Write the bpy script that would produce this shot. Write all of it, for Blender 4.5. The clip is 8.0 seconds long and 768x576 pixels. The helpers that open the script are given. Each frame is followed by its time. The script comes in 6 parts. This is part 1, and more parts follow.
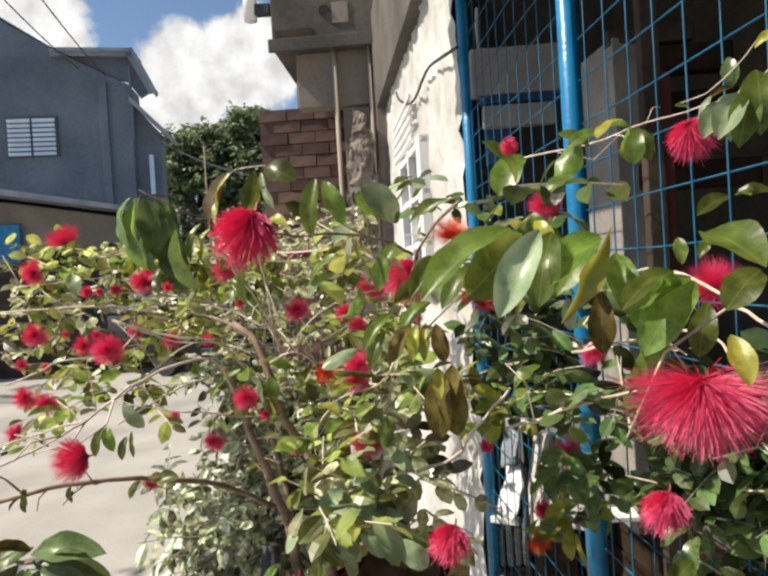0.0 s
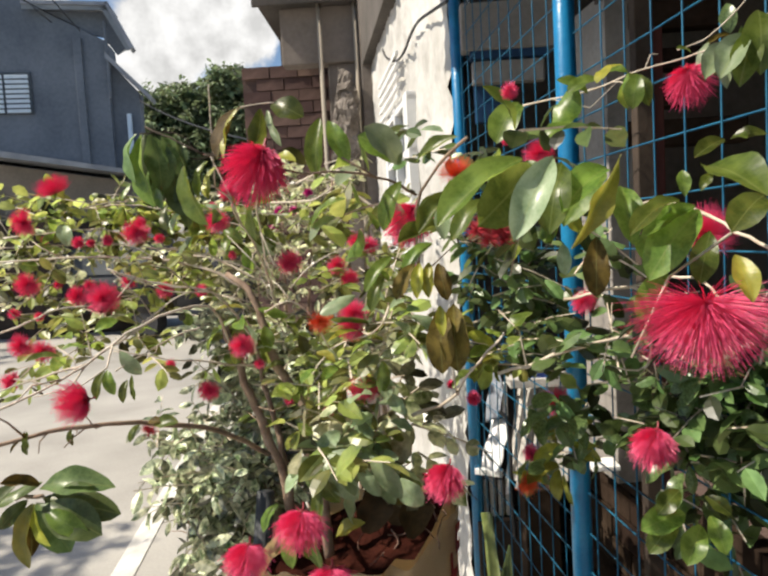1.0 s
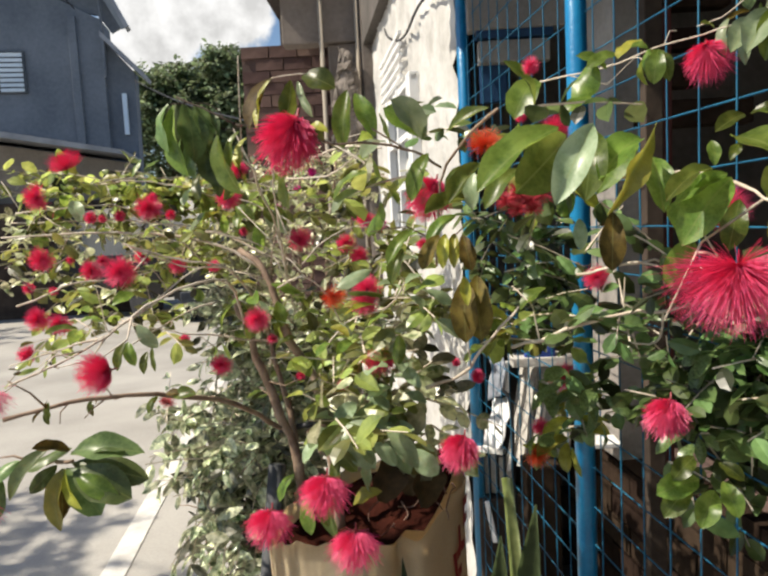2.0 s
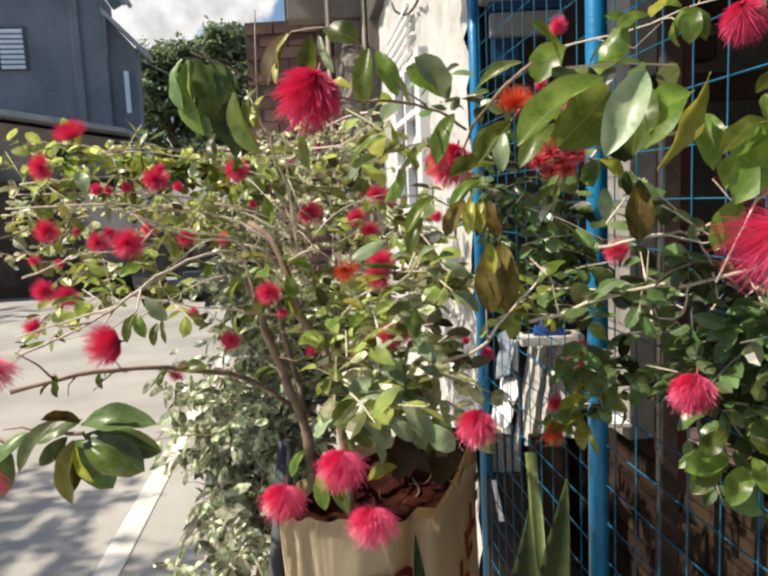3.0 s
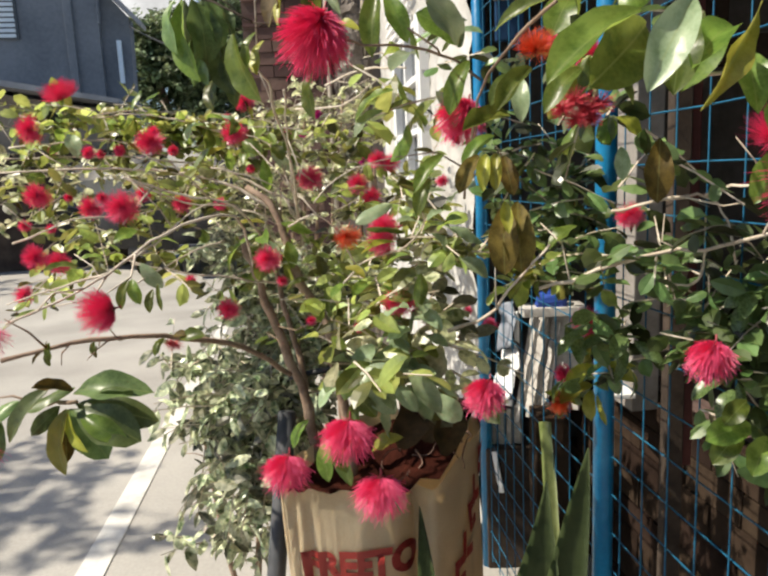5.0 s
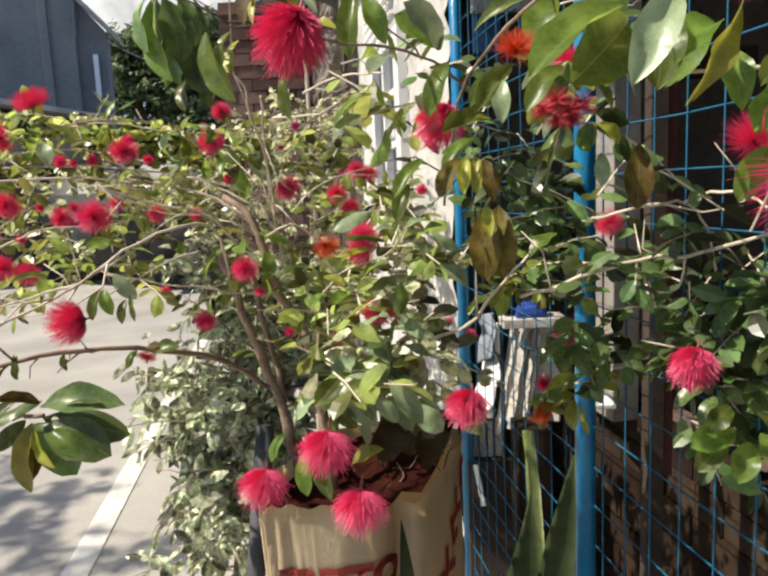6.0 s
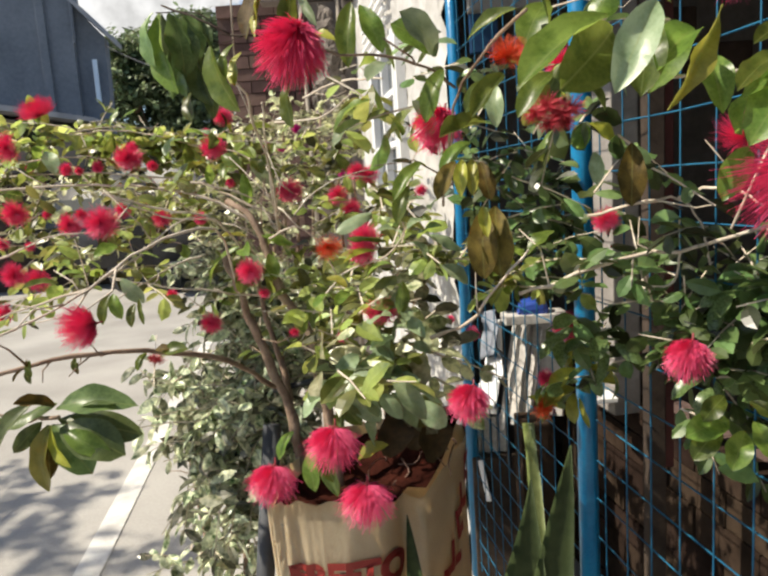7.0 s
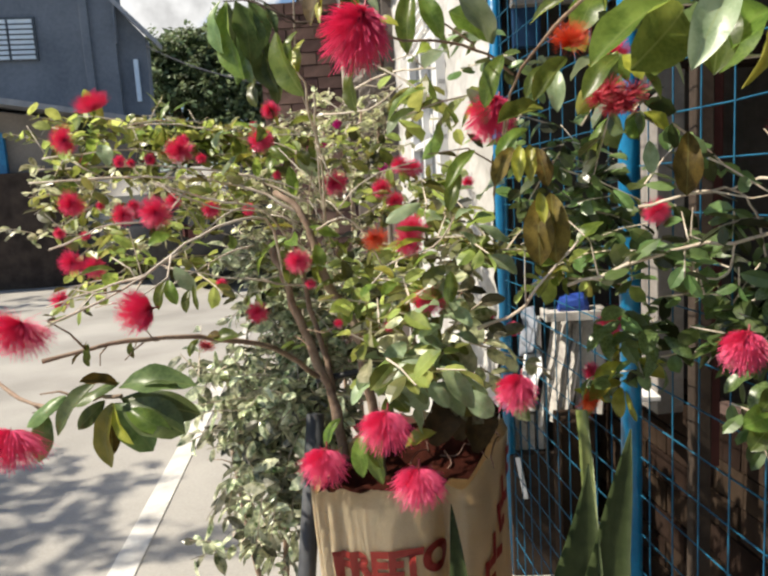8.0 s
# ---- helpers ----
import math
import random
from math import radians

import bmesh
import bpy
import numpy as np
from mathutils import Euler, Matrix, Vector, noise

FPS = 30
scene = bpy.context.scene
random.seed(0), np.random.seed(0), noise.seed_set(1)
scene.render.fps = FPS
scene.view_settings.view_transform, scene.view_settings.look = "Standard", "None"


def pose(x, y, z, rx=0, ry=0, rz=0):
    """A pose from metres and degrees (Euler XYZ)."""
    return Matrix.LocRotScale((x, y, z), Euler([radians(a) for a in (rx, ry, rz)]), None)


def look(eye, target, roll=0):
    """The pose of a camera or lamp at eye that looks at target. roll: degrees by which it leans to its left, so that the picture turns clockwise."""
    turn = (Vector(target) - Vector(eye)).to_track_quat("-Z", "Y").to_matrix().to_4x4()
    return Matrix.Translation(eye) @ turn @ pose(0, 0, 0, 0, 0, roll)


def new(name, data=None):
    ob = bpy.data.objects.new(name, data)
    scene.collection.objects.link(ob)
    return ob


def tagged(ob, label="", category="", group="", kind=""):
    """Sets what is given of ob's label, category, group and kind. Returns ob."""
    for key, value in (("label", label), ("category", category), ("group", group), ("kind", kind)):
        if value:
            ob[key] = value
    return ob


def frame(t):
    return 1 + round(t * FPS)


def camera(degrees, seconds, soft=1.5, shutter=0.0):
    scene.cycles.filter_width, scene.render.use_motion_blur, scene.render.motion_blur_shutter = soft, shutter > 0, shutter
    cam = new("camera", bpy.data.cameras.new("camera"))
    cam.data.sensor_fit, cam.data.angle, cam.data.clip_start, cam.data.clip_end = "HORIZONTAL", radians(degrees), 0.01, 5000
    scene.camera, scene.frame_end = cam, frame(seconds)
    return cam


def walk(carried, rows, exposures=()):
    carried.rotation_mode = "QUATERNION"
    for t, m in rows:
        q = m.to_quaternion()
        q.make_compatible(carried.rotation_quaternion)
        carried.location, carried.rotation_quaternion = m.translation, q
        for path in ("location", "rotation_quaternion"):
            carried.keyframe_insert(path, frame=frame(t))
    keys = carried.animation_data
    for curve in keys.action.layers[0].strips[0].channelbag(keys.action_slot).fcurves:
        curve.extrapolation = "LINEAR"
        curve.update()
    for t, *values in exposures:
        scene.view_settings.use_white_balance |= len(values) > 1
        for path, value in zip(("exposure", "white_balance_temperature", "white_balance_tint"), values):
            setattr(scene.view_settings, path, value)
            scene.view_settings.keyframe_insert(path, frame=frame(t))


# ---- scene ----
cam = camera(60.0, 8.0, soft=2.55)
PATH = [
    (0, (0.092, 0.133, 1.475), (-0.036, 2.129, 1.442), -3.5),
    (0.5, (0.085, 0.123, 1.464), (-0.046, 2.116, 1.371), -4.5),
    (1, (0.069, 0.118, 1.452), (-0.009, 2.112, 1.309), -3.2),
    (1.5, (0.053, 0.096, 1.448), (-0.033, 2.091, 1.331), -3.1),
    (1.7, (0.047, 0.097, 1.446), (-0.021, 2.092, 1.287), -3),
    (2.8, (0.019, 0.123, 1.428), (-0.051, 2.107, 1.202), -2.65),
    (3, (0.017, 0.126, 1.426), (-0.057, 2.109, 1.178), -2.6),
    (3.5, (0.015, 0.13, 1.424), (-0.084, 2.111, 1.169), -2.9),
    (4, (0.013, 0.14, 1.425), (-0.07, 2.116, 1.132), -3.3),
    (4.5, (0.006, 0.149, 1.419), (-0.073, 2.126, 1.123), -2.5),
    (4.7, (0.005, 0.153, 1.415), (-0.070, 2.130, 1.089), -2.5),
    (5.8, (0.004, 0.172, 1.401), (-0.018, 2.152, 1.082), -2.55),
    (6, (0.004, 0.173, 1.4), (-0.001, 2.152, 1.115), -2.6),
    (6.5, (0.005, 0.166, 1.403), (-0.016, 2.142, 1.096), -3.3),
    (7, (0.005, 0.152, 1.404), (-0.008, 2.131, 1.116), -3.7),
    (7.5, (-0.006, 0.141, 1.4), (-0.028, 2.119, 1.102), -4.0),
    (8, (-0.018, 0.142, 1.393), (-0.128, 2.119, 1.108), -3.5),
]
walk(cam, [(t, look(eye, target, roll)) for t, eye, target, roll in PATH], exposures=((0.0, 0.5), (8.0, 0.5)))

# ---- world and sun ----
SUN = Vector((-0.77, -0.14, 0.95)).normalized()
world = bpy.data.worlds.new("sky")
scene.world = world
world.use_nodes = True
wn, wl = world.node_tree.nodes, world.node_tree.links
wn.clear()


def wnode(kind, **kw):
    n = wn.new(kind)
    for k, v in kw.items():
        if k == "op":
            n.operation = v
        else:
            n.inputs[int(k[1:])].default_value = v
    return n


sky = wn.new("ShaderNodeTexSky")
sky.sky_type = "NISHITA"
sky.sun_disc = False
sky.sun_elevation = math.asin(SUN.z)
sky.sun_rotation = math.atan2(SUN.x, SUN.y)
sky_out = wnode("ShaderNodeBackground", i1=0.072)
azure = wn.new("ShaderNodeHueSaturation")
azure.inputs["Saturation"].default_value, azure.inputs["Value"].default_value = 1.1, 1.25
wl.new(sky.outputs[0], azure.inputs["Color"])
wl.new(azure.outputs[0], sky_out.inputs[0])
# broken cumulus clouds: soft heaps round a few directions, torn by noise
tc = wn.new("ShaderNodeTexCoord")
cloud_noise = wnode("ShaderNodeTexNoise", i2=9.0, i3=6.0, i4=0.6)
wl.new(tc.outputs["Generated"], cloud_noise.inputs["Vector"])
total = None
CLOUDS = (
    ((-0.308, 0.907, 0.287), 0.10),
    ((-0.235, 0.923, 0.306), 0.10),
    ((-0.339, 0.909, 0.243), 0.09),
    ((-0.477, 0.811, 0.340), 0.10),
)
for centre, size in CLOUDS:
    dist = wnode("ShaderNodeVectorMath", op="DISTANCE", i1=centre)
    wl.new(tc.outputs["Generated"], dist.inputs[0])
    bump = wn.new("ShaderNodeMapRange")
    bump.inputs["From Min"].default_value, bump.inputs["From Max"].default_value = size, 0.0
    bump.clamp = True
    wl.new(dist.outputs["Value"], bump.inputs["Value"])
    if total is None:
        total = bump.outputs[0]
    else:
        mx = wnode("ShaderNodeMath", op="MAXIMUM")
        wl.new(total, mx.inputs[0])
        wl.new(bump.outputs[0], mx.inputs[1])
        total = mx.outputs[0]
add = wnode("ShaderNodeMath", op="ADD")
wl.new(total, add.inputs[0])
wl.new(cloud_noise.outputs[0], add.inputs[1])
ramp = wn.new("ShaderNodeMapRange")
ramp.interpolation_type = "SMOOTHSTEP"
ramp.inputs["From Min"].default_value, ramp.inputs["From Max"].default_value = 0.62, 0.82
wl.new(add.outputs[0], ramp.inputs["Value"])
cloud_out = wnode("ShaderNodeBackground", i0=(1.0, 0.99, 0.97, 1), i1=0.72)
puffs = wnode("ShaderNodeTexNoise", i2=22.0, i3=5.0, i4=0.55)
wl.new(tc.outputs["Generated"], puffs.inputs["Vector"])
shade = wn.new("ShaderNodeMapRange")
shade.inputs["From Min"].default_value, shade.inputs["From Max"].default_value = 0.35, 0.62
shade.inputs["To Min"].default_value, shade.inputs["To Max"].default_value = 0.50, 0.74
wl.new(puffs.outputs[0], shade.inputs["Value"])
wl.new(shade.outputs[0], cloud_out.inputs[1])
mixw = wn.new("ShaderNodeMixShader")
wl.new(ramp.outputs[0], mixw.inputs[0])
wl.new(sky_out.outputs[0], mixw.inputs[1])
wl.new(cloud_out.outputs[0], mixw.inputs[2])
world_out = wn.new("ShaderNodeOutputWorld")
wl.new(mixw.outputs[0], world_out.inputs[0])

lamp = bpy.data.lights.new("sun", "SUN")
lamp.energy, lamp.angle, lamp.color = 5.0, radians(0.55), (1.0, 0.91, 0.76)
sun = new("sun", lamp)
sun.matrix_world = look(SUN * 50, (0, 0, 0))


# ---- materials ----
def mat(name, c1, c2, scale=8.0, rough=0.7, bump=0.2, fine=60.0, metal=0.0, spec=0.5, through_light=0.0, vary=0.0, island=False, dist=0.01, detail=6.0, glow=(0.475, 1.9), vein=0.0):
    """Two colours mixed by coarse and fine noise, with relief; vary: brightness change from piece to piece."""
    m = bpy.data.materials.new(name)
    m.use_nodes = True
    n, l = m.node_tree.nodes, m.node_tree.links
    b = n["Principled BSDF"]
    tex = n.new("ShaderNodeTexCoord")
    big, small = n.new("ShaderNodeTexNoise"), n.new("ShaderNodeTexNoise")
    big.inputs["Scale"].default_value, big.inputs["Detail"].default_value = scale, detail
    small.inputs["Scale"].default_value, small.inputs["Detail"].default_value = fine, 3.0
    for t in (big, small):
        l.new(tex.outputs["Object"], t.inputs["Vector"])
    mid = n.new("ShaderNodeMath")
    mid.operation = "MULTIPLY_ADD"
    mid.inputs[1].default_value, mid.inputs[2].default_value = 0.35, -0.17
    l.new(small.outputs[0], mid.inputs[0])
    tot = n.new("ShaderNodeMath")
    tot.operation = "ADD"
    l.new(big.outputs[0], tot.inputs[0])
    l.new(mid.outputs[0], tot.inputs[1])
    fac = n.new("ShaderNodeMapRange")
    fac.inputs["From Min"].default_value, fac.inputs["From Max"].default_value = 0.32, 0.68
    l.new(tot.outputs[0], fac.inputs["Value"])
    mix = n.new("ShaderNodeMix")
    mix.data_type = "RGBA"
    mix.inputs[6].default_value, mix.inputs[7].default_value = (*c1, 1), (*c2, 1)
    l.new(fac.outputs[0], mix.inputs[0])
    colour = mix.outputs[2]
    if vary:
        if island:
            rnd = n.new("ShaderNodeNewGeometry").outputs["Random Per Island"]
        else:
            rnd = n.new("ShaderNodeObjectInfo").outputs["Random"]
        hsv = n.new("ShaderNodeHueSaturation")
        val = n.new("ShaderNodeMapRange")
        val.inputs["To Min"].default_value, val.inputs["To Max"].default_value = 1 - vary, 1 + vary
        l.new(rnd, val.inputs["Value"])
        l.new(val.outputs[0], hsv.inputs["Value"])
        hue = n.new("ShaderNodeMapRange")
        hue.inputs["To Min"].default_value, hue.inputs["To Max"].default_value = 0.5 - 0.03 * vary, 0.5 + 0.05 * vary
        l.new(rnd, hue.inputs["Value"])
        l.new(hue.outputs[0], hsv.inputs["Hue"])
        l.new(colour, hsv.inputs["Color"])
        colour = hsv.outputs[0]
    height = tot.outputs[0]
    if vein:
        # pale midrib along the leaf and slanting side veins in relief
        xyz = n.new("ShaderNodeSeparateXYZ")
        l.new(tex.outputs["Object"], xyz.inputs[0])
        side = n.new("ShaderNodeMath")
        side.operation = "ABSOLUTE"
        l.new(xyz.outputs[1], side.inputs[0])
        rib = n.new("ShaderNodeMapRange")
        rib.inputs["From Min"].default_value, rib.inputs["From Max"].default_value = 0.016, 0.004
        l.new(side.outputs[0], rib.inputs["Value"])
        pale_rib = n.new("ShaderNodeMix")
        pale_rib.data_type = "RGBA"
        pale_rib.inputs[7].default_value = (0.30, 0.34, 0.12, 1)
        amount = n.new("ShaderNodeMath")
        amount.operation = "MULTIPLY"
        amount.inputs[1].default_value = vein
        l.new(rib.outputs[0], amount.inputs[0])
        l.new(amount.outputs[0], pale_rib.inputs[0])
        l.new(colour, pale_rib.inputs[6])
        colour = pale_rib.outputs[2]
        slant = n.new("ShaderNodeMath")
        slant.operation = "MULTIPLY_ADD"
        slant.inputs[1].default_value = -0.7
        l.new(side.outputs[0], slant.inputs[0])
        l.new(xyz.outputs[0], slant.inputs[2])
        wave = n.new("ShaderNodeMath")
        wave.operation = "SINE"
        scaled = n.new("ShaderNodeMath")
        scaled.operation = "MULTIPLY"
        scaled.inputs[1].default_value = 62.0
        l.new(slant.outputs[0], scaled.inputs[0])
        l.new(scaled.outputs[0], wave.inputs[0])
        up = n.new("ShaderNodeMath")
        up.operation = "MULTIPLY_ADD"
        up.inputs[1].default_value = 0.05
        l.new(wave.outputs[0], up.inputs[0])
        l.new(height, up.inputs[2])
        height = up.outputs[0]
    l.new(colour, b.inputs["Base Color"])
    b.inputs["Roughness"].default_value, b.inputs["Metallic"].default_value = rough, metal
    b.inputs["Specular IOR Level"].default_value = spec
    if bump:
        bp = n.new("ShaderNodeBump")
        bp.inputs["Strength"].default_value, bp.inputs["Distance"].default_value = bump, dist
        l.new(height, bp.inputs["Height"])
        l.new(bp.outputs[0], b.inputs["Normal"])
    if through_light:
        tr = n.new("ShaderNodeBsdfTranslucent")
        warm = n.new("ShaderNodeHueSaturation")
        warm.inputs["Hue"].default_value, warm.inputs["Value"].default_value = glow
        l.new(colour, warm.inputs["Color"])
        l.new(warm.outputs[0], tr.inputs[0])
        ms = n.new("ShaderNodeMixShader")
        ms.inputs[0].default_value = through_light
        l.new(b.outputs[0], ms.inputs[1])
        l.new(tr.outputs[0], ms.inputs[2])
        l.new(ms.outputs[0], n["Material Output"].inputs[0])
    return m


M_ROAD = mat("road_concrete", (0.27, 0.255, 0.23), (0.40, 0.38, 0.345), 1.1, 0.9, 0.35, 70.0)
M_LINE = mat("road_paint", (0.48, 0.46, 0.42), (0.68, 0.66, 0.61), 6.0, 0.85, 0.3, 45.0)
M_GREYPLASTER = mat("grey_plaster", (0.094, 0.116, 0.148), (0.168, 0.196, 0.235), 0.9, 0.9, 0.4, 15.0)
M_BEIGE = mat("beige_plaster", (0.28, 0.24, 0.19), (0.38, 0.33, 0.27), 1.2, 0.9, 0.2)
# fascia colour carries the blue-grey shade at the eaves
M_FASCIA = mat("shaded_grey_fascia", (0.16, 0.19, 0.22), (0.25, 0.28, 0.31), 2.5, 0.7, 0.15)
# beige plaster darkened so that the porch wall looks shaded
M_PORCH = mat("shaded_porch_plaster", (0.17, 0.15, 0.13), (0.26, 0.23, 0.20), 1.6, 0.9, 0.3, 20.0)
M_ROOF = mat("roof_sheet", (0.22, 0.23, 0.25), (0.34, 0.35, 0.37), 3.0, 0.5, 0.1, metal=0.4)
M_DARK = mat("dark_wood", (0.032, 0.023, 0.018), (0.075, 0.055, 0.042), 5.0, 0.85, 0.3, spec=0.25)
M_REDWOOD = mat("red_painted_wood", (0.07, 0.014, 0.012), (0.11, 0.028, 0.022), 6.0, 0.7, 0.2)
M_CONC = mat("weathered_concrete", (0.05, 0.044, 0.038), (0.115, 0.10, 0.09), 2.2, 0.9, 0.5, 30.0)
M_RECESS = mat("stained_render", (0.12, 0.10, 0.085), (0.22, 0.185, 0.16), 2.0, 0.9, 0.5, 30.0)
M_BRICK = mat("red_brick", (0.085, 0.048, 0.04), (0.155, 0.09, 0.077), 5.0, 0.95, 0.5, 30.0, vary=0.4)
M_MORTAR = mat("mortar", (0.085, 0.055, 0.047), (0.14, 0.088, 0.076), 6.0, 0.95, 0.4)
M_STUCCO = mat("white_stucco", (0.41, 0.395, 0.37), (0.60, 0.585, 0.56), 5.0, 0.85, 0.9, 30.0)
M_WHITE = mat("white_paint", (0.72, 0.72, 0.72), (0.82, 0.82, 0.81), 5.0, 0.5, 0.05)
M_GLASS = mat("window_glass", (0.05, 0.06, 0.07), (0.09, 0.1, 0.11), 2.0, 0.08, 0.0)
M_SLAT = mat("jalousie_slat", (0.50, 0.62, 0.76), (0.62, 0.74, 0.86), 3.0, 0.25, 0.0)
M_BLUE = mat("blue_gloss_paint", (0.003, 0.13, 0.31), (0.010, 0.21, 0.43), 11.0, 0.34, 0.25, 90.0, spec=0.5)
M_NAVY = mat("dark_blue_paint", (0.004, 0.03, 0.09), (0.008, 0.05, 0.13), 6.0, 0.5, 0.1)
M_WIRE = mat("blue_coated_wire", (0.008, 0.080, 0.16), (0.020, 0.145, 0.25), 12.0, 0.5, 0.05, spec=0.3)
M_TIMBER = mat("grey_timber", (0.21, 0.19, 0.175), (0.33, 0.305, 0.28), 6.0, 0.85, 0.3, 70.0)
# block brown made extra dark, holding the shed's shade in the colour
M_BLOCK = mat("shaded_brown_block", (0.018, 0.011, 0.008), (0.042, 0.027, 0.020), 7.0, 0.95, 0.3, 50.0, spec=0.08, vary=0.35)
M_TIN = mat("pale_weathered_board", (0.34, 0.32, 0.295), (0.66, 0.63, 0.59), 5.0, 0.8, 0.3, 80.0)
M_PAPER = mat("white_sheet", (0.8, 0.8, 0.82), (0.86, 0.86, 0.87), 3.0, 0.7, 0.05)
M_CLOTH = mat("blue_plastic", (0.02, 0.05, 0.28), (0.03, 0.08, 0.38), 5.0, 0.5, 0.1)
M_RAG = mat("grey_blue_cloth", (0.20, 0.22, 0.27), (0.36, 0.39, 0.45), 12.0, 0.9, 0.4, 120.0)
M_SACK = mat("beige_woven_sack", (0.72, 0.57, 0.36), (0.86, 0.73, 0.52), 7.0, 0.40, 0.35, 300.0, dist=0.003)
M_INK = mat("red_print", (0.27, 0.018, 0.012), (0.36, 0.035, 0.025), 12.0, 0.55, 0.1)
M_SOIL = mat("red_brown_soil", (0.014, 0.0045, 0.0035), (0.042, 0.012, 0.008), 18.0, 1.0, 0.9, 70.0, spec=0.03)
M_BARK = mat("brown_bark", (0.17, 0.105, 0.07), (0.34, 0.245, 0.175), 25.0, 0.85, 0.5, 160.0)
M_ROOT = mat("brown_root", (0.05, 0.022, 0.016), (0.17, 0.10, 0.075), 40.0, 0.9, 0.4, 200.0)
M_TWIG = mat("pale_twig", (0.42, 0.335, 0.25), (0.68, 0.60, 0.50), 30.0, 0.75, 0.3, 200.0)
M_LEAF = mat("green_leaf", (0.068, 0.110, 0.016), (0.175, 0.235, 0.046), 3.5, 0.34, 0.10, 25.0, spec=0.45, through_light=0.5, vary=0.55, dist=0.003, vein=0.3)
# greyer copy of the leaf green, coloured for half shade
M_LEAF_G = mat("shaded_grey_green_leaf", (0.068, 0.105, 0.030), (0.175, 0.235, 0.082), 3.5, 0.36, 0.10, 25.0, spec=0.4, through_light=0.35, vary=0.5, dist=0.003, glow=(0.5, 1.3), vein=0.3)
M_LEAF_S = mat("small_green_leaf", (0.064, 0.084, 0.013), (0.345, 0.365, 0.10), 14.0, 0.36, 0.0, spec=0.6, through_light=0.40, vary=0.9, island=True)
M_LEAF_B = mat("blue_green_leaf", (0.045, 0.072, 0.018), (0.155, 0.205, 0.075), 14.0, 0.34, 0.0, spec=0.6, through_light=0.34, vary=0.9, island=True)
# dark green-brown that holds the shade on leaves over the soil
M_LEAF_SHADED = mat("shaded_dark_leaf", (0.022, 0.016, 0.007), (0.06, 0.034, 0.014), 6.0, 0.6, 0.2, 40.0, spec=0.25, through_light=0.12, vary=0.3, dist=0.003, glow=(0.5, 1.1))
M_LEAF_DRY = mat("browned_leaf", (0.055, 0.036, 0.009), (0.15, 0.10, 0.022), 5.0, 0.62, 0.2, 40.0, spec=0.25, through_light=0.3, vary=0.45, dist=0.003, glow=(0.5, 1.3), vein=0.25)
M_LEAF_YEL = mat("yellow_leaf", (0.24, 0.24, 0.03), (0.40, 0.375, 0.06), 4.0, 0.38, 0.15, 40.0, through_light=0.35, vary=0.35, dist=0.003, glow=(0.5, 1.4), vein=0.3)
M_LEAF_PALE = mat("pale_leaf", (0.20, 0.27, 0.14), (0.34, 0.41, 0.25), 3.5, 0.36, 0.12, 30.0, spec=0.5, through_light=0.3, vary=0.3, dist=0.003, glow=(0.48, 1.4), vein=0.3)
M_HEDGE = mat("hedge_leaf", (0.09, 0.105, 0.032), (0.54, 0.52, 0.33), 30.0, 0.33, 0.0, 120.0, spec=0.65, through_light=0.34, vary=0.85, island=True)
M_VARIEG = mat("variegated_leaf", (0.045, 0.08, 0.024), (0.70, 0.70, 0.49), 50.0, 0.32, 0.0, 160.0, spec=0.7, through_light=0.32, vary=0.8, island=True, glow=(0.49, 1.3))
M_SNAKE = mat("snake_plant_leaf", (0.020, 0.036, 0.012), (0.065, 0.088, 0.032), 22.0, 0.65, 0.3, 90.0, spec=0.25)
M_TREE = mat("tree_leaf", (0.085, 0.125, 0.055), (0.22, 0.265, 0.14), 0.8, 0.5, 0.0, through_light=0.35, vary=0.6, island=True, glow=(0.48, 1.4))
M_RED = mat("crimson_filament", (0.80, 0.068, 0.225), (0.93, 0.19, 0.385), 40.0, 0.45, 0.0, through_light=0.5, glow=(0.5, 1.05))
M_ORANGE = mat("orange_filament", (0.76, 0.08, 0.06), (0.86, 0.24, 0.06), 40.0, 0.5, 0.0, through_light=0.4, glow=(0.5, 1.1))
M_WILT = mat("wilted_red_thread", (0.34, 0.018, 0.032), (0.55, 0.05, 0.075), 40.0, 0.4, 0.0)
M_CALYX = mat("dark_red_calyx", (0.16, 0.012, 0.02), (0.30, 0.03, 0.04), 80.0, 0.5, 0.2)
M_MAGENTA = mat("magenta_bract", (0.62, 0.02, 0.30), (0.78, 0.05, 0.42), 30.0, 0.5, 0.0, through_light=0.35, glow=(0.5, 1.1))
M_BLACK = mat("black_plastic", (0.012, 0.012, 0.014), (0.03, 0.03, 0.033), 8.0, 0.5, 0.1)
M_STAND = mat("grey_painted_pipe", (0.028, 0.03, 0.035), (0.06, 0.064, 0.07), 9.0, 0.7, 0.3)
M_DARKGREY = mat("dark_grey_paint", (0.03, 0.034, 0.042), (0.06, 0.066, 0.08), 8.0, 0.75, 0.3)


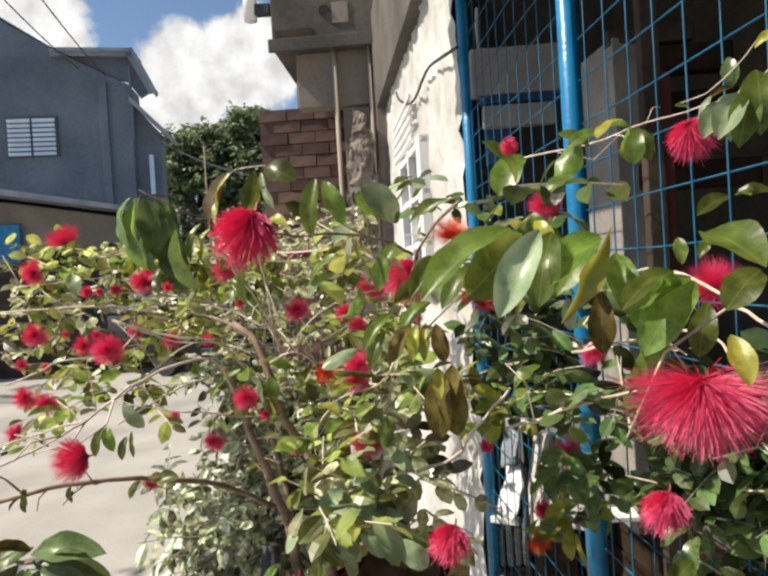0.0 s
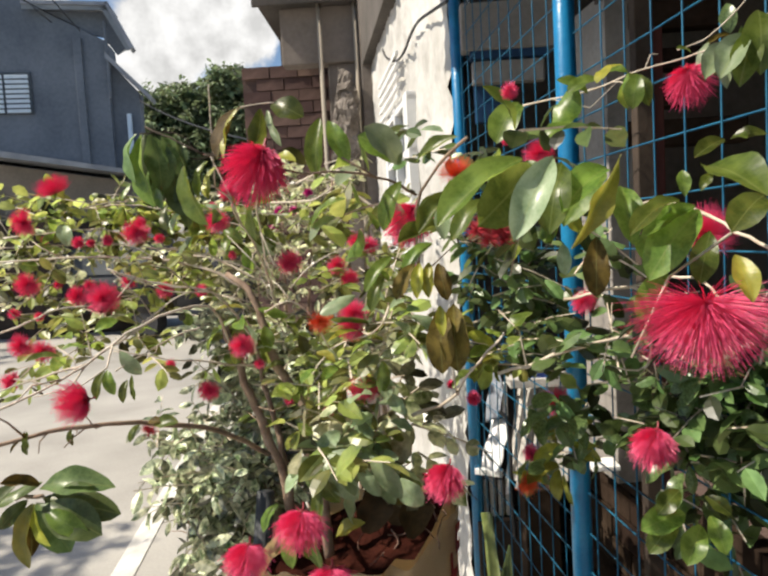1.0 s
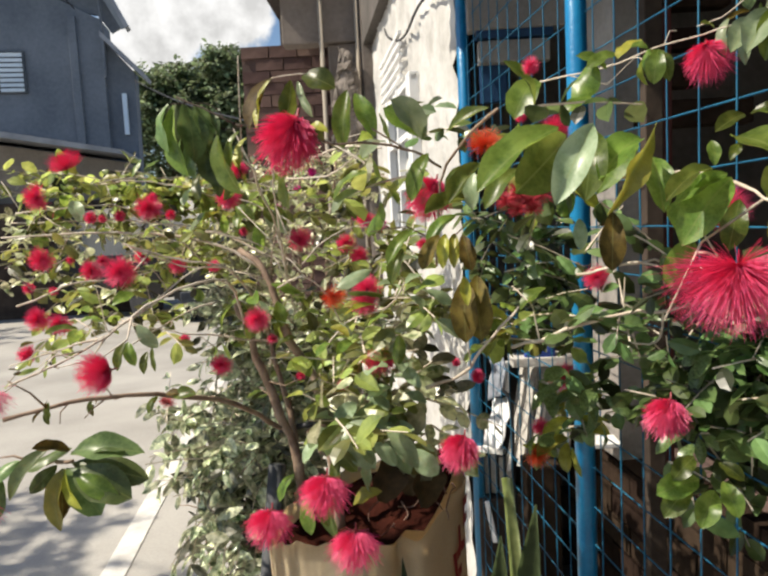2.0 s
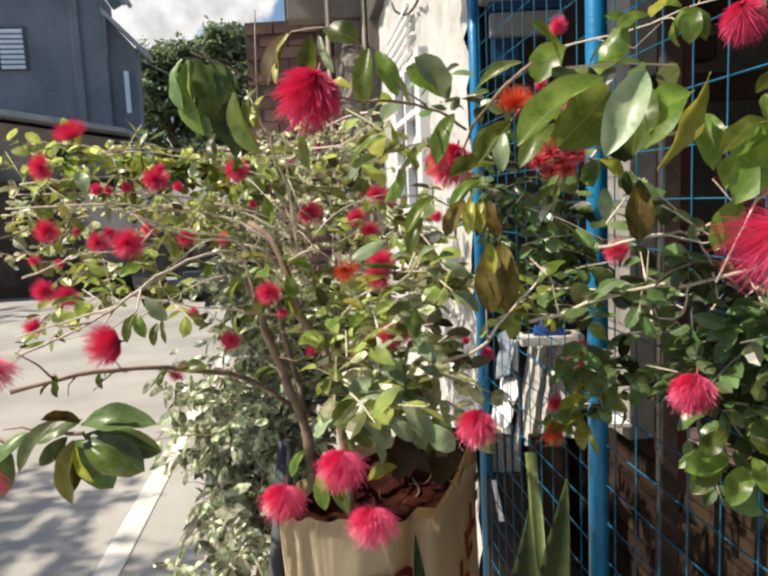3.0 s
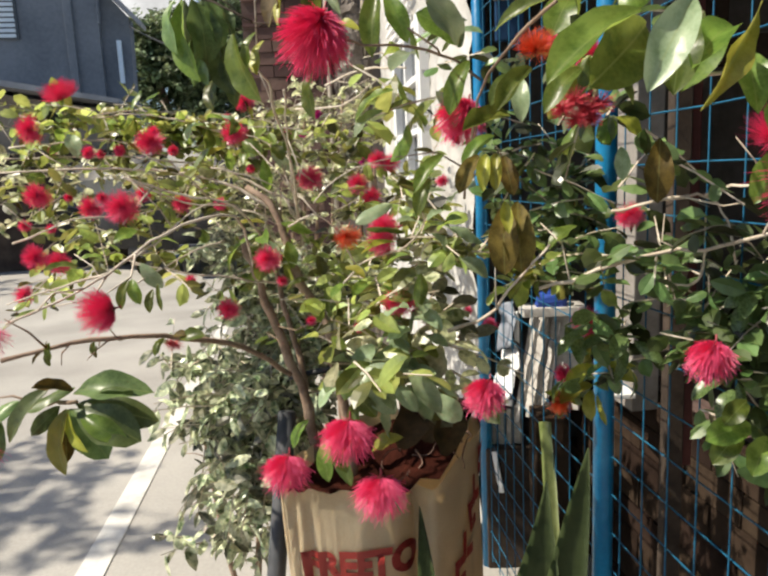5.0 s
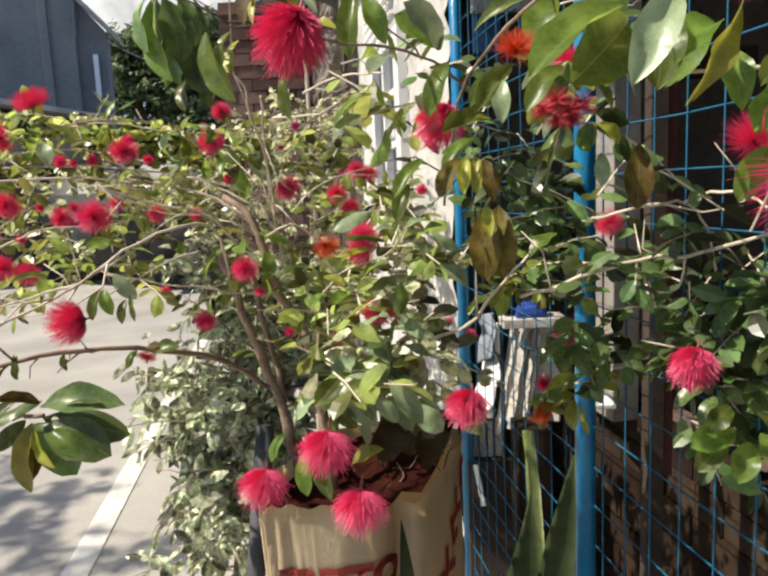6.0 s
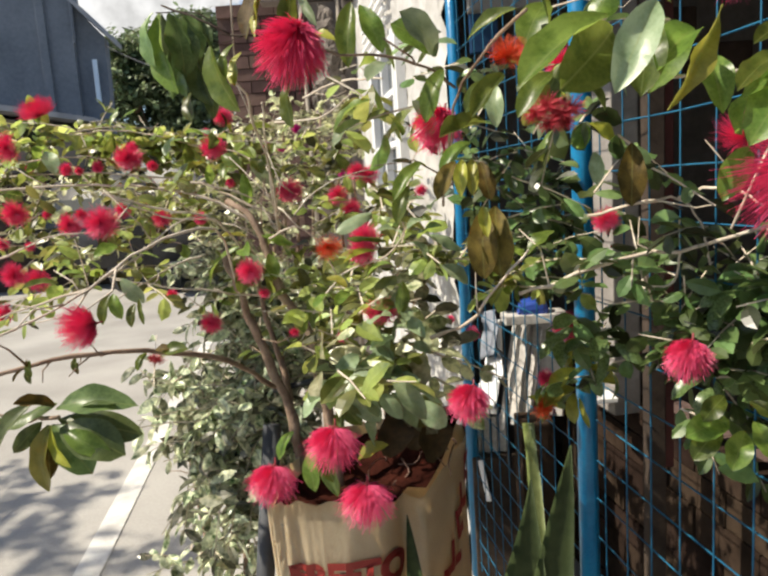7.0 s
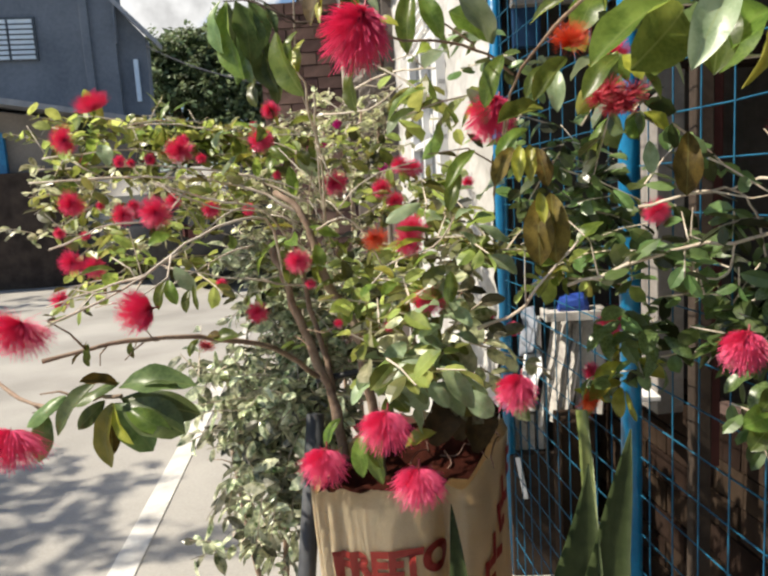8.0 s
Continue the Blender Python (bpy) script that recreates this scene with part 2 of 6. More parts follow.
# ---- mesh helpers ----
def mesh_object(name, bm, material, parent=None, label="", smooth=False):
    data = bpy.data.meshes.new(name)
    bm.to_mesh(data)
    bm.free()
    data.materials.append(material)
    if smooth:
        data.polygons.foreach_set("use_smooth", [True] * len(data.polygons))
    ob = new(name, data)
    if parent is not None:
        ob.parent = parent
        ob.matrix_parent_inverse = parent.matrix_world.inverted()
    if label:
        ob["label"] = label
    return ob


def part(name, bm, material, parent, label="", smooth=False):
    return mesh_object(name, bm, material, parent, label, smooth)


def thing(name, place, label, category, group="", kind=""):
    e = new(name)
    e.empty_display_size = 0.1
    e.location = place
    e.matrix_world = Matrix.Translation(place)
    return tagged(e, label, category, group, kind)


def box(lo, hi, bevel=0.0, m=None, bm=None):
    bm = bm or bmesh.new()
    lo, hi = Vector(lo), Vector(hi)
    made = bmesh.ops.create_cube(bm, size=1.0, matrix=Matrix.Translation((lo + hi) / 2) @ Matrix.Diagonal((*(hi - lo), 1)))
    if bevel:
        edges = list({e for v in made["verts"] for e in v.link_edges})
        bmesh.ops.bevel(bm, geom=edges, offset=bevel, segments=2, affect="EDGES", profile=0.6)
    if m is not None:
        bmesh.ops.transform(bm, matrix=m, verts=bm.verts)
    return bm


def smooth_path(points, steps=5):
    """Catmull-Rom curve through a few points."""
    p = [Vector(q) for q in points]
    p = [2 * p[0] - p[1]] + p + [2 * p[-1] - p[-2]]
    out = []
    for i in range(1, len(p) - 2):
        for k in range(steps):
            t = k / steps
            a, b, c, d = p[i - 1], p[i], p[i + 1], p[i + 2]
            out.append(0.5 * ((2 * b) + (c - a) * t + (2 * a - 5 * b + 4 * c - d) * t * t + (3 * b - a - 3 * c + d) * t ** 3))
    return out + [p[-2]]


def tube(points, r0, r1, sides=7, bm=None, wobble=0.0, caps=True):
    """A tapered round bar along a line of points."""
    bm = bm or bmesh.new()
    rings, n = [], len(points)
    side = None
    for i, p in enumerate(points):
        d = (points[min(i + 1, n - 1)] - points[max(i - 1, 0)]).normalized()
        if side is None:
            side = d.orthogonal().normalized()
        side = (side - d * side.dot(d)).normalized()
        up = d.cross(side)
        r = r0 + (r1 - r0) * i / max(n - 1, 1)
        if wobble:
            r *= 1 + wobble * (noise.noise(p * 40) + 0.6 * noise.noise(p * 130))
        rings.append([bm.verts.new(p + (side * math.cos(a) + up * math.sin(a)) * r) for a in (2 * math.pi * k / sides for k in range(sides))])
    for a, b in zip(rings, rings[1:]):
        for k in range(sides):
            bm.faces.new((a[k], a[(k + 1) % sides], b[(k + 1) % sides], b[k]))
    if caps:
        bm.faces.new(rings[0][::-1])
        bm.faces.new(rings[-1])
    return bm


def frame_from(direction, up=(0, 0, 1)):
    """A turn whose x axis runs along direction and whose z axis is near up."""
    x = Vector(direction).normalized()
    y = Vector(up).cross(x)
    if y.length < 1e-4:
        y = Vector((0, 1, 0)).cross(x)
    y.normalize()
    z = x.cross(y)
    return Matrix((x, y, z)).transposed().to_4x4()


def lumps(bm, amount, scale, seed=0.0):
    for v in bm.verts:
        n = noise.noise_vector(v.co * scale + Vector((seed, seed, seed)))
        v.co += n * amount


# ---- ground ----
bm = bmesh.new()
bmesh.ops.create_grid(bm, x_segments=1, y_segments=1, size=400)
tagged(mesh_object("ground", bm, M_ROAD), "pale sunlit concrete road and roadside", "road", kind="structure")
ROAD_DIR = Vector((-0.147, 0.989, 0)).normalized()
RD = frame_from(ROAD_DIR)
line_at = Vector((-1.242, 2.587, 0))
bm = box((-6, -0.054, 0.0), (9, 0.054, 0.006), 0.002, Matrix.Translation(line_at) @ RD)
tagged(mesh_object("road_line", bm, M_LINE), "worn white painted edge line on the road", "road marking", kind="structure")

# ---- fence ----
FENCE = Vector((0.410, 1.491, 0))
FD = Vector((-0.1544, 0.988, 0)).normalized()
FN = Vector((0.988, 0.1544, 0))


def along(u, z, off=0.0):
    return FENCE + FD * u + FN * off + Vector((0, 0, z))


fence = thing("mesh_fence", FENCE, "blue painted steel pipe fence with square welded wire mesh", "fence")
for u, off in ((-1.0, 0.0), (0.0, -0.007), (0.928, 0.0)):
    part("post", tube([along(u, 0, off), along(u, 3.0, off)], 0.0210, 0.0210, 14), M_BLUE, fence, smooth=True)
part("rail", tube([along(-1.0, 2.95), along(0.94, 2.95)], 0.017, 0.017, 10), M_BLUE, fence, smooth=True)
S = 0.0845
k = 0
for i in range(-12, 13):
    u = -0.07 + S * i
    if -1.0 < u < 0.93 and abs(u) > 0.03:
        wob = [along(u + 0.004 * noise.noise(Vector((u * 9, z, 0))), z, -0.004) for z in (0.05, 0.7, 1.5, 2.1, 2.95)]
        part("upright_wire", tube(wob, 0.0016, 0.0016, 5), M_WIRE, fence)
for i in range(35):
    z = 0.0465 + S * i + 0.015
    if z < 2.95:
        wob = [along(u, z + 0.006 * noise.noise(Vector((u * 3, z * 7, 3))), 0.003) for u in (-1.0, -0.6, -0.3, 0.0, 0.35, 0.7, 0.94)]
        part("cross_wire", tube(wob, 0.0016, 0.0016, 5), M_WIRE, fence)

# ---- shed behind the fence ----
SH = Matrix.Translation(FENCE) @ frame_from(FD)  # x along the fence, y towards the road
shed = thing("shed", FENCE + FN * 0.6, "dark open lean-to shed of timber, brown blocks and sheet metal", "shed")


def shedbox(lo, hi, bevel=0.004):
    return box(lo, hi, bevel, SH)


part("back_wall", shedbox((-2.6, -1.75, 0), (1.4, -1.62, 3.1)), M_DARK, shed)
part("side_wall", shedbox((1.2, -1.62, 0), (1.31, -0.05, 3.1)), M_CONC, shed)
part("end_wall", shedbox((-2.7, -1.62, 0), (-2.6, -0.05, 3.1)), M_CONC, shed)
part("shed_roof", shedbox((-2.8, -1.8, 3.1), (1.3, 0.10, 3.16)), M_ROOF, shed)
# unseen sheet and its back, added to keep sun off the upper fence
part("shade_sheet", shedbox((-2.8, 0.10, 2.62), (1.0, 0.52, 2.65)), M_ROOF, shed, "unseen roof sheet added to shade the fence and shed")
part("shade_sheet_back", shedbox((-2.8, -0.02, 2.6), (1.0, 0.10, 3.1)), M_DARK, shed)
part("timber_column", shedbox((0.465, -0.38, 0.72), (0.70, -0.30, 2.09)), M_TIMBER, shed, "grey weathered timber column")
part("beam", box((0.275, 2.30, 2.04), (0.585, 2.36, 2.19), 0.006), M_TIMBER, shed, "pale grey board under the shed roof")
part("red_post", box((0.645, 1.68, 0.70), (0.668, 1.705, 1.9), 0.003), M_REDWOOD, shed, "narrow dark red post")
part("low_wall_core", shedbox((-2.5, -0.52, 0), (1.05, -0.42, 0.74)), M_MORTAR, shed)
part("dark_post", box((0.60, 1.66, 0), (0.64, 1.70, 2.6), 0.003), M_DARK, shed)
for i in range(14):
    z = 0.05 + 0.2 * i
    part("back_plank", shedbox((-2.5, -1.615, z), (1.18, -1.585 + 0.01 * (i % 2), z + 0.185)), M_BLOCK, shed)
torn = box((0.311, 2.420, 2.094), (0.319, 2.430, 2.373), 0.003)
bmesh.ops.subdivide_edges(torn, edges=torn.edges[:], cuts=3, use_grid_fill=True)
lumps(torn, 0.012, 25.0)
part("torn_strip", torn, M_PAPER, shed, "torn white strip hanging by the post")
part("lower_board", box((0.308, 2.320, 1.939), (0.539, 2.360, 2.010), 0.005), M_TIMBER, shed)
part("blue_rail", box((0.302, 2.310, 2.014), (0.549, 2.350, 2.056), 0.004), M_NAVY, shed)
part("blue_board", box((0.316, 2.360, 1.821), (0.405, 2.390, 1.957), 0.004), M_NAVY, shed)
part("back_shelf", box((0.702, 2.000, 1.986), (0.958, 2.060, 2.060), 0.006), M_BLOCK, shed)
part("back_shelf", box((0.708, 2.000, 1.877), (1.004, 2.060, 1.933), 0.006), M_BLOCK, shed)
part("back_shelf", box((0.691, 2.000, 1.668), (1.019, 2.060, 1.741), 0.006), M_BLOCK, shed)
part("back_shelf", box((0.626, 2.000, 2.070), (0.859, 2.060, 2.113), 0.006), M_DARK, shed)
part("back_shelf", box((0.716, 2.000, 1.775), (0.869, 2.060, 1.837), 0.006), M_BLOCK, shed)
# boards and rags leaning in the far corner of the shed
part("grey_board", box((-0.010, -0.010, -0.072), (0.010, 0.010, 0.072), 0.003, pose(0.271, 2.430, 0.528, 0, 0, -26)), M_TIN, shed)
part("grey_board", box((-0.008, -0.010, -0.068), (0.008, 0.010, 0.068), 0.003, pose(0.297, 2.430, 0.524, 0, 0, -26)), M_TIN, shed)
part("grey_board", box((-0.010, -0.010, -0.071), (0.010, 0.010, 0.071), 0.003, pose(0.325, 2.430, 0.527, 0, 0, -26)), M_TIN, shed)
part("grey_board", box((-0.009, -0.010, -0.066), (0.009, 0.010, 0.066), 0.003, pose(0.353, 2.430, 0.522, 0, 0, -26)), M_TIN, shed)
part("grey_board", box((-0.012, -0.010, -0.070), (0.012, 0.010, 0.070), 0.003, pose(0.382, 2.430, 0.526, 0, 0, -26)), M_TIN, shed)
# ragged strips and gaps imitate sun streaks and leaf shadows on the boards
rnd = random.Random(12)
for x, y, z, half, tall in ((0.394, 2.300, 0.770, 0.006, 0.180), (0.411, 2.318, 0.800, 0.005, 0.130), (0.427, 2.300, 0.770, 0.009, 0.165), (0.449, 2.316, 0.790, 0.006, 0.140), (0.465, 2.302, 0.770, 0.007, 0.160), (0.482, 2.318, 0.780, 0.005, 0.150)):
    b = box((-half, -0.008, -tall), (half, 0.008, tall))
    bmesh.ops.subdivide_edges(b, edges=[e for e in b.edges if abs(e.verts[0].co.z - e.verts[1].co.z) > 0.1], cuts=9)
    for v in b.verts:
        v.co.x += 0.006 * noise.noise(Vector((x * 90, v.co.z * 22, 1.0))) + (0.5 * half * noise.noise(Vector((v.co.z * 45, x * 60 + (5 if v.co.x > 0 else 0), 4.0))))
    bmesh.ops.transform(b, matrix=pose(x, y, z, -24, rnd.uniform(-2, 2), -34), verts=b.verts)
    part("sun_streak_board", b, M_PAPER if half < 0.0055 else M_TIN, shed, "pale weathered board cut into strips that imitate sun streaks")
part("wide_board", box((-0.055, -0.008, -0.160), (0.050, 0.006, 0.160), 0.003, pose(0.440, 2.338, 0.775, -24, 0, -34)), M_TIN, shed, "grey weathered board")
part("wide_board", box((-0.045, -0.010, -0.163), (0.045, 0.010, 0.163), 0.003, pose(0.535, 2.320, 0.790, -14, 0, -30)), M_TIN, shed, "grey weathered board")
# two dark boxes added to stand for the shade below the boards
part("shade_fill", box((0.262, 2.378, 0.0), (0.430, 2.520, 0.455), 0.006), M_DARK, shed)
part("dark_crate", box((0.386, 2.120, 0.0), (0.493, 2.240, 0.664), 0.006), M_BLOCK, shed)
part("ledge", box((0.376, 2.260, 0.948), (0.580, 2.360, 0.979), 0.004), M_TIN, shed)
part("white_strip", box((-0.009, -0.004, -0.075), (0.009, 0.004, 0.075), 0.002, pose(0.301, 2.370, 0.374, 0, -10, -26)), M_PAPER, shed, "torn white strip")
part("white_bar", box((-0.049, -0.015, -0.011), (0.049, 0.015, 0.011), 0.003, pose(0.310, 2.375, 0.635, 0, 0, -26)), M_WHITE, shed)
part("white_strip", box((-0.007, -0.010, -0.075), (0.007, 0.010, 0.075), 0.003, pose(0.372, 2.370, 0.873, 0, 0, -26)), M_WHITE, shed)
part("short_ledge", box((0.551, 1.950, 0.775), (0.629, 2.030, 0.789), 0.003), M_WHITE, shed)
sheet = bmesh.new()
bmesh.ops.create_grid(sheet, x_segments=10, y_segments=12, size=0.5)
bmesh.ops.transform(sheet, matrix=Matrix.Translation((0.330, 2.330, 0.745)) @ pose(0, 0, 0, 62, 0, -40) @ Matrix.Diagonal((0.076, 0.170, 1, 1)), verts=sheet.verts)
lumps(sheet, 0.012, 16.0)
bmesh.ops.solidify(sheet, geom=sheet.faces[:], thickness=0.002)
tagged(mesh_object("white_sheet", sheet, M_PAPER, smooth=True), "white sheet hanging behind the fence", "sheet")
rag = bmesh.new()
bmesh.ops.create_grid(rag, x_segments=12, y_segments=14, size=0.5)
bmesh.ops.transform(rag, matrix=Matrix.Translation((0.340, 2.370, 0.905)) @ pose(0, 0, 0, 74, 0, -36) @ Matrix.Diagonal((0.056, 0.160, 1, 1)), verts=rag.verts)
lumps(rag, 0.02, 14.0)
bmesh.ops.solidify(rag, geom=rag.faces[:], thickness=0.003)
tagged(mesh_object("grey_rag", rag, M_RAG, smooth=True), "grey-blue crumpled rag hanging behind the fence", "rag")
bm = tube(smooth_path([(0.334, 2.250, 0.881), (0.360, 2.240, 0.850), (0.364, 2.230, 0.747), (0.361, 2.220, 0.635), (0.364, 2.200, 0.478)], 6), 0.007, 0.007, 8)
tagged(mesh_object("hose", bm, M_BLACK, smooth=True), "black hose hanging down behind the fence", "hose")
bm = box((0.425, 2.265, 0.972), (0.522, 2.340, 1.026), 0.02)
lumps(bm, 0.012, 20)
tagged(mesh_object("blue_bag", bm, M_CLOTH), "crumpled blue plastic bag on the ledge", "bag")
bm = box((0.347, 2.300, 1.022), (0.409, 2.370, 1.086), 0.02)
lumps(bm, 0.014, 20, 3.0)
tagged(mesh_object("navy_bundle", bm, M_NAVY), "dark blue cloth bundle on the ledge", "cloth")

# ---- white stuccoed house beyond the fence ----
white_house = thing("stucco_house", along(2.2, 0), "white roughly stuccoed house with a concrete balcony", "house")
bm = bmesh.new()
nu, nz = 110, 110
grid = []
for i in range(nu + 1):
    row = []
    for j in range(nz + 1):
        u, z = 0.955 + 2.495 * i / nu, 0.0 + 4.4 * j / nz
        q = Vector((u * 2.2 + z * 1.3, z * 1.6 - u, 0))
        h = (0.016 * noise.noise(q * 3.4) + 0.017 * noise.noise(q * 8.5 + Vector((5, 1, 2))) + 0.007 * noise.noise(q * 19.0)) * min(1.0, (3.5 - u) * 2.0)
        row.append(bm.verts.new(along(u, z, -0.02 - max(h, -0.01))))
    grid.append(row)
for i in range(nu):
    for j in range(nz):
        bm.faces.new((grid[i][j], grid[i + 1][j], grid[i + 1][j + 1], grid[i][j + 1]))
part("stucco_face", bm, M_STUCCO, white_house, smooth=True)
part("wall", shedbox((1.32, -3.0, 0), (3.44, -0.01, 4.4)), M_STUCCO, white_house)
# small white window with bars
part("window_opening", shedbox((1.70, 0.0, 1.40), (2.40, 0.028, 2.08)), M_GLASS, white_house)
for u, w in ((1.63, 0.05), (1.70, 0.03), (2.015, 0.03), (2.36, 0.06)):
    part("window_bar", shedbox((u, 0.02, 1.38), (u + w, 0.065, 2.10)), M_WHITE, white_house)
for z in (1.38, 1.60, 1.83, 2.06):
    part("window_rail", shedbox((1.63, 0.024, z), (2.42, 0.058, z + 0.03)), M_WHITE, white_house)
for i in range(5):
    b = box((-0.37, -0.004, -0.008), (0.37, 0.012, 0.008), 0.0, SH @ pose(2.27, 0.048, 2.14 + 0.05 * i))
    part("vent_slat", b, M_WHITE, white_house)
cable = tube(smooth_path([(0.235, 2.287, 2.194), (0.199, 2.517, 2.243), (0.156, 2.795, 2.297), (0.127, 2.976, 2.300), (0.106, 3.114, 2.287), (0.084, 3.256, 2.290), (0.053, 3.452, 2.323), (0.007, 3.744, 2.423), (-0.011, 3.860, 2.498)], 5), 0.006, 0.006, 6)
tagged(mesh_object("cable", cable, M_BLACK), "dark cable hanging loosely across the stucco wall", "cable")
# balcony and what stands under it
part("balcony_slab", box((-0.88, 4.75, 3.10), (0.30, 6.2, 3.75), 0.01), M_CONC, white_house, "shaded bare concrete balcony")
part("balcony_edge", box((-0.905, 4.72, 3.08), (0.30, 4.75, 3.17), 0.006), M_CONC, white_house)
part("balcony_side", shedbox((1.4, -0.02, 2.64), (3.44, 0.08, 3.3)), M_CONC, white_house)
part("drain_hole", tube([Vector((-0.500, 4.741, 3.340)), Vector((-0.506, 4.790, 3.360))], 0.04, 0.04, 12), M_BLACK, white_house)
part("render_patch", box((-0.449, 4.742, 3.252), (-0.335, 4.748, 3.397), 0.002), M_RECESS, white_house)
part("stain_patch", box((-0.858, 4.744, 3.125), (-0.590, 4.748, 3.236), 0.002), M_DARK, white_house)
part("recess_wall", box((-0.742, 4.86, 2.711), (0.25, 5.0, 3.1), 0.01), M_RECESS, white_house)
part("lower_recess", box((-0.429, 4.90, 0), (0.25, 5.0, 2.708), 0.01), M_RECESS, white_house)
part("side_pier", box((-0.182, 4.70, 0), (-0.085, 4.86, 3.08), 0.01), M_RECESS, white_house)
for x, y in ((-0.460, 4.80), (-0.212, 4.80)):
    part("pipe", tube([Vector((x, y, 0)), Vector((x, y, 3.1))], 0.016, 0.016, 10), M_BEIGE, white_house, "pale downpipe", smooth=True)
lamp_ob = thing("wall_lamp", (-0.93, 4.8, 3.4), "small glass lantern with a dark holder on the balcony corner", "lamp")
part("holder", box((-1.0, 4.76, 3.36), (-0.885, 4.82, 3.44), 0.01), M_BLACK, lamp_ob)
part("glass", tube([Vector((-1.03, 4.79, 3.33)), Vector((-1.03, 4.79, 3.62))], 0.045, 0.05, 12), M_WHITE, lamp_ob, smooth=True)
bm = bmesh.new()
bmesh.ops.create_icosphere(bm, subdivisions=5, radius=1.0, matrix=Matrix.Translation((-0.304, 4.70, 2.14)) @ Matrix.Diagonal((0.095, 0.10, 0.46, 1)))
lumps(bm, 0.05, 7.0)
lumps(bm, 0.035, 18.0)
lumps(bm, 0.015, 45.0)
M_ROCK = mat("rough_grey_rock", (0.085, 0.07, 0.058), (0.25, 0.215, 0.185), 9.0, 0.95, 0.8, 60.0)
tagged(mesh_object("rough_stump", bm, M_ROCK), "rough grey weathered stump standing between the pipes", "stump")

# ---- brick house ----
brick_house = thing("brick_house", (-0.8, 5.6, 0), "small unplastered red brick house in shade", "house")
part("core_wall", box((-1.16, 5.42, 0), (-0.46, 6.4, 2.86), 0.0), M_MORTAR, brick_house)
BRICK_MESH = {}


def pieces(parent, name, material, origin, right, up, out, cols, rows, w, h, gap, depth, seed, skip=0.0, jitter=0.006):
    """A wall face of single bricks: shared block meshes set in a loop, slightly uneven."""
    rnd = random.Random(seed)
    if (name, w, h) not in BRICK_MESH:
        shapes = []
        for k in range(3):
            bm = box((-w / 2 + gap / 2, -depth / 2, -h / 2 + gap / 2), (w / 2 - gap / 2, depth / 2, h / 2 - gap / 2))
            for v in bm.verts:
                v.co += Vector((rnd.uniform(-1, 1), rnd.uniform(-1, 1), rnd.uniform(-1, 1))) * gap * 0.3
            me = bpy.data.meshes.new(name)
            bm.to_mesh(me)
            bm.free()
            me.materials.append(material)
            shapes.append(me)
        BRICK_MESH[(name, w, h)] = shapes
    turn = Matrix((right, out, up)).transposed().to_4x4()
    for j in range(rows):
        for i in range(cols):
            if rnd.random() < skip:
                continue
            p = Vector(origin) + Vector(right) * ((i + (0.5 if j % 2 else 0.0)) * w + w / 2) + Vector(up) * (j * h + h / 2) + Vector(out) * rnd.uniform(-jitter, jitter)
            ob = new(name, BRICK_MESH[(name, w, h)][rnd.randrange(3)])
            ob.parent = parent
            ob.matrix_parent_inverse = parent.matrix_world.inverted()
            ob.matrix_basis = Matrix.Translation(p) @ turn


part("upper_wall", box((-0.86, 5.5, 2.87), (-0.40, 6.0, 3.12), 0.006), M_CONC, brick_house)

# ---- grey house across the road ----
grey_house = thing("grey_house", (-8, 13.4, 0), "two-storey dark grey plastered house in shade", "house")


def prism(outline, y0, y1):
    """A body with an outline in x and z, from y0 back to y1."""
    bm = bmesh.new()
    a = [bm.verts.new((x, y0, z)) for x, z in outline]
    b = [bm.verts.new((x, y1, z)) for x, z in outline]
    bm.faces.new(a)
    bm.faces.new(b[::-1])
    n = len(a)
    for i in range(n):
        bm.faces.new((a[i], b[i], b[(i + 1) % n], a[(i + 1) % n]))
    bmesh.ops.recalc_face_normals(bm, faces=bm.faces)
    return bm


part("wall", prism([(-13, 0), (-5.75, 0), (-5.75, 5.75), (-6.15, 5.95), (-7.0, 6.4), (-8.3, 7.27), (-13, 10.4)], 13.35, 14.2), M_GREYPLASTER, grey_house)
part("wing_wall", prism([(-5.75, 0), (-5.3, 0), (-5.2, 4.75), (-5.75, 5.4)], 13.5, 13.9), M_GREYPLASTER, grey_house)
part("pilaster", box((-6.35, 13.27, 2.9), (-6.2, 13.35, 5.8), 0.01), M_GREYPLASTER, grey_house)
part("gable_wall", prism([(-7.1, 6.36), (-5.70, 6.34), (-5.36, 5.62), (-5.56, 5.5), (-5.8, 5.85), (-7.1, 6.1)], 13.42, 13.5), M_GREYPLASTER, grey_house)
part("roof_sheet", prism([(-7.2, 6.40), (-5.64, 6.36), (-5.60, 6.43), (-7.2, 6.47)], 13.1, 14.0), M_ROOF, grey_house, "pale grey sheet roof")
part("roof_slope", prism([(-5.66, 6.42), (-5.60, 6.44), (-5.18, 5.56), (-5.24, 5.50)], 13.1, 13.4), M_ROOF, grey_house)
part("fascia", prism([(-7.2, 6.31), (-5.62, 6.28), (-5.60, 6.40), (-7.2, 6.40)], 13.14, 13.18), M_FASCIA, grey_house, "weathered fascia board with its blue-grey shade in the colour")
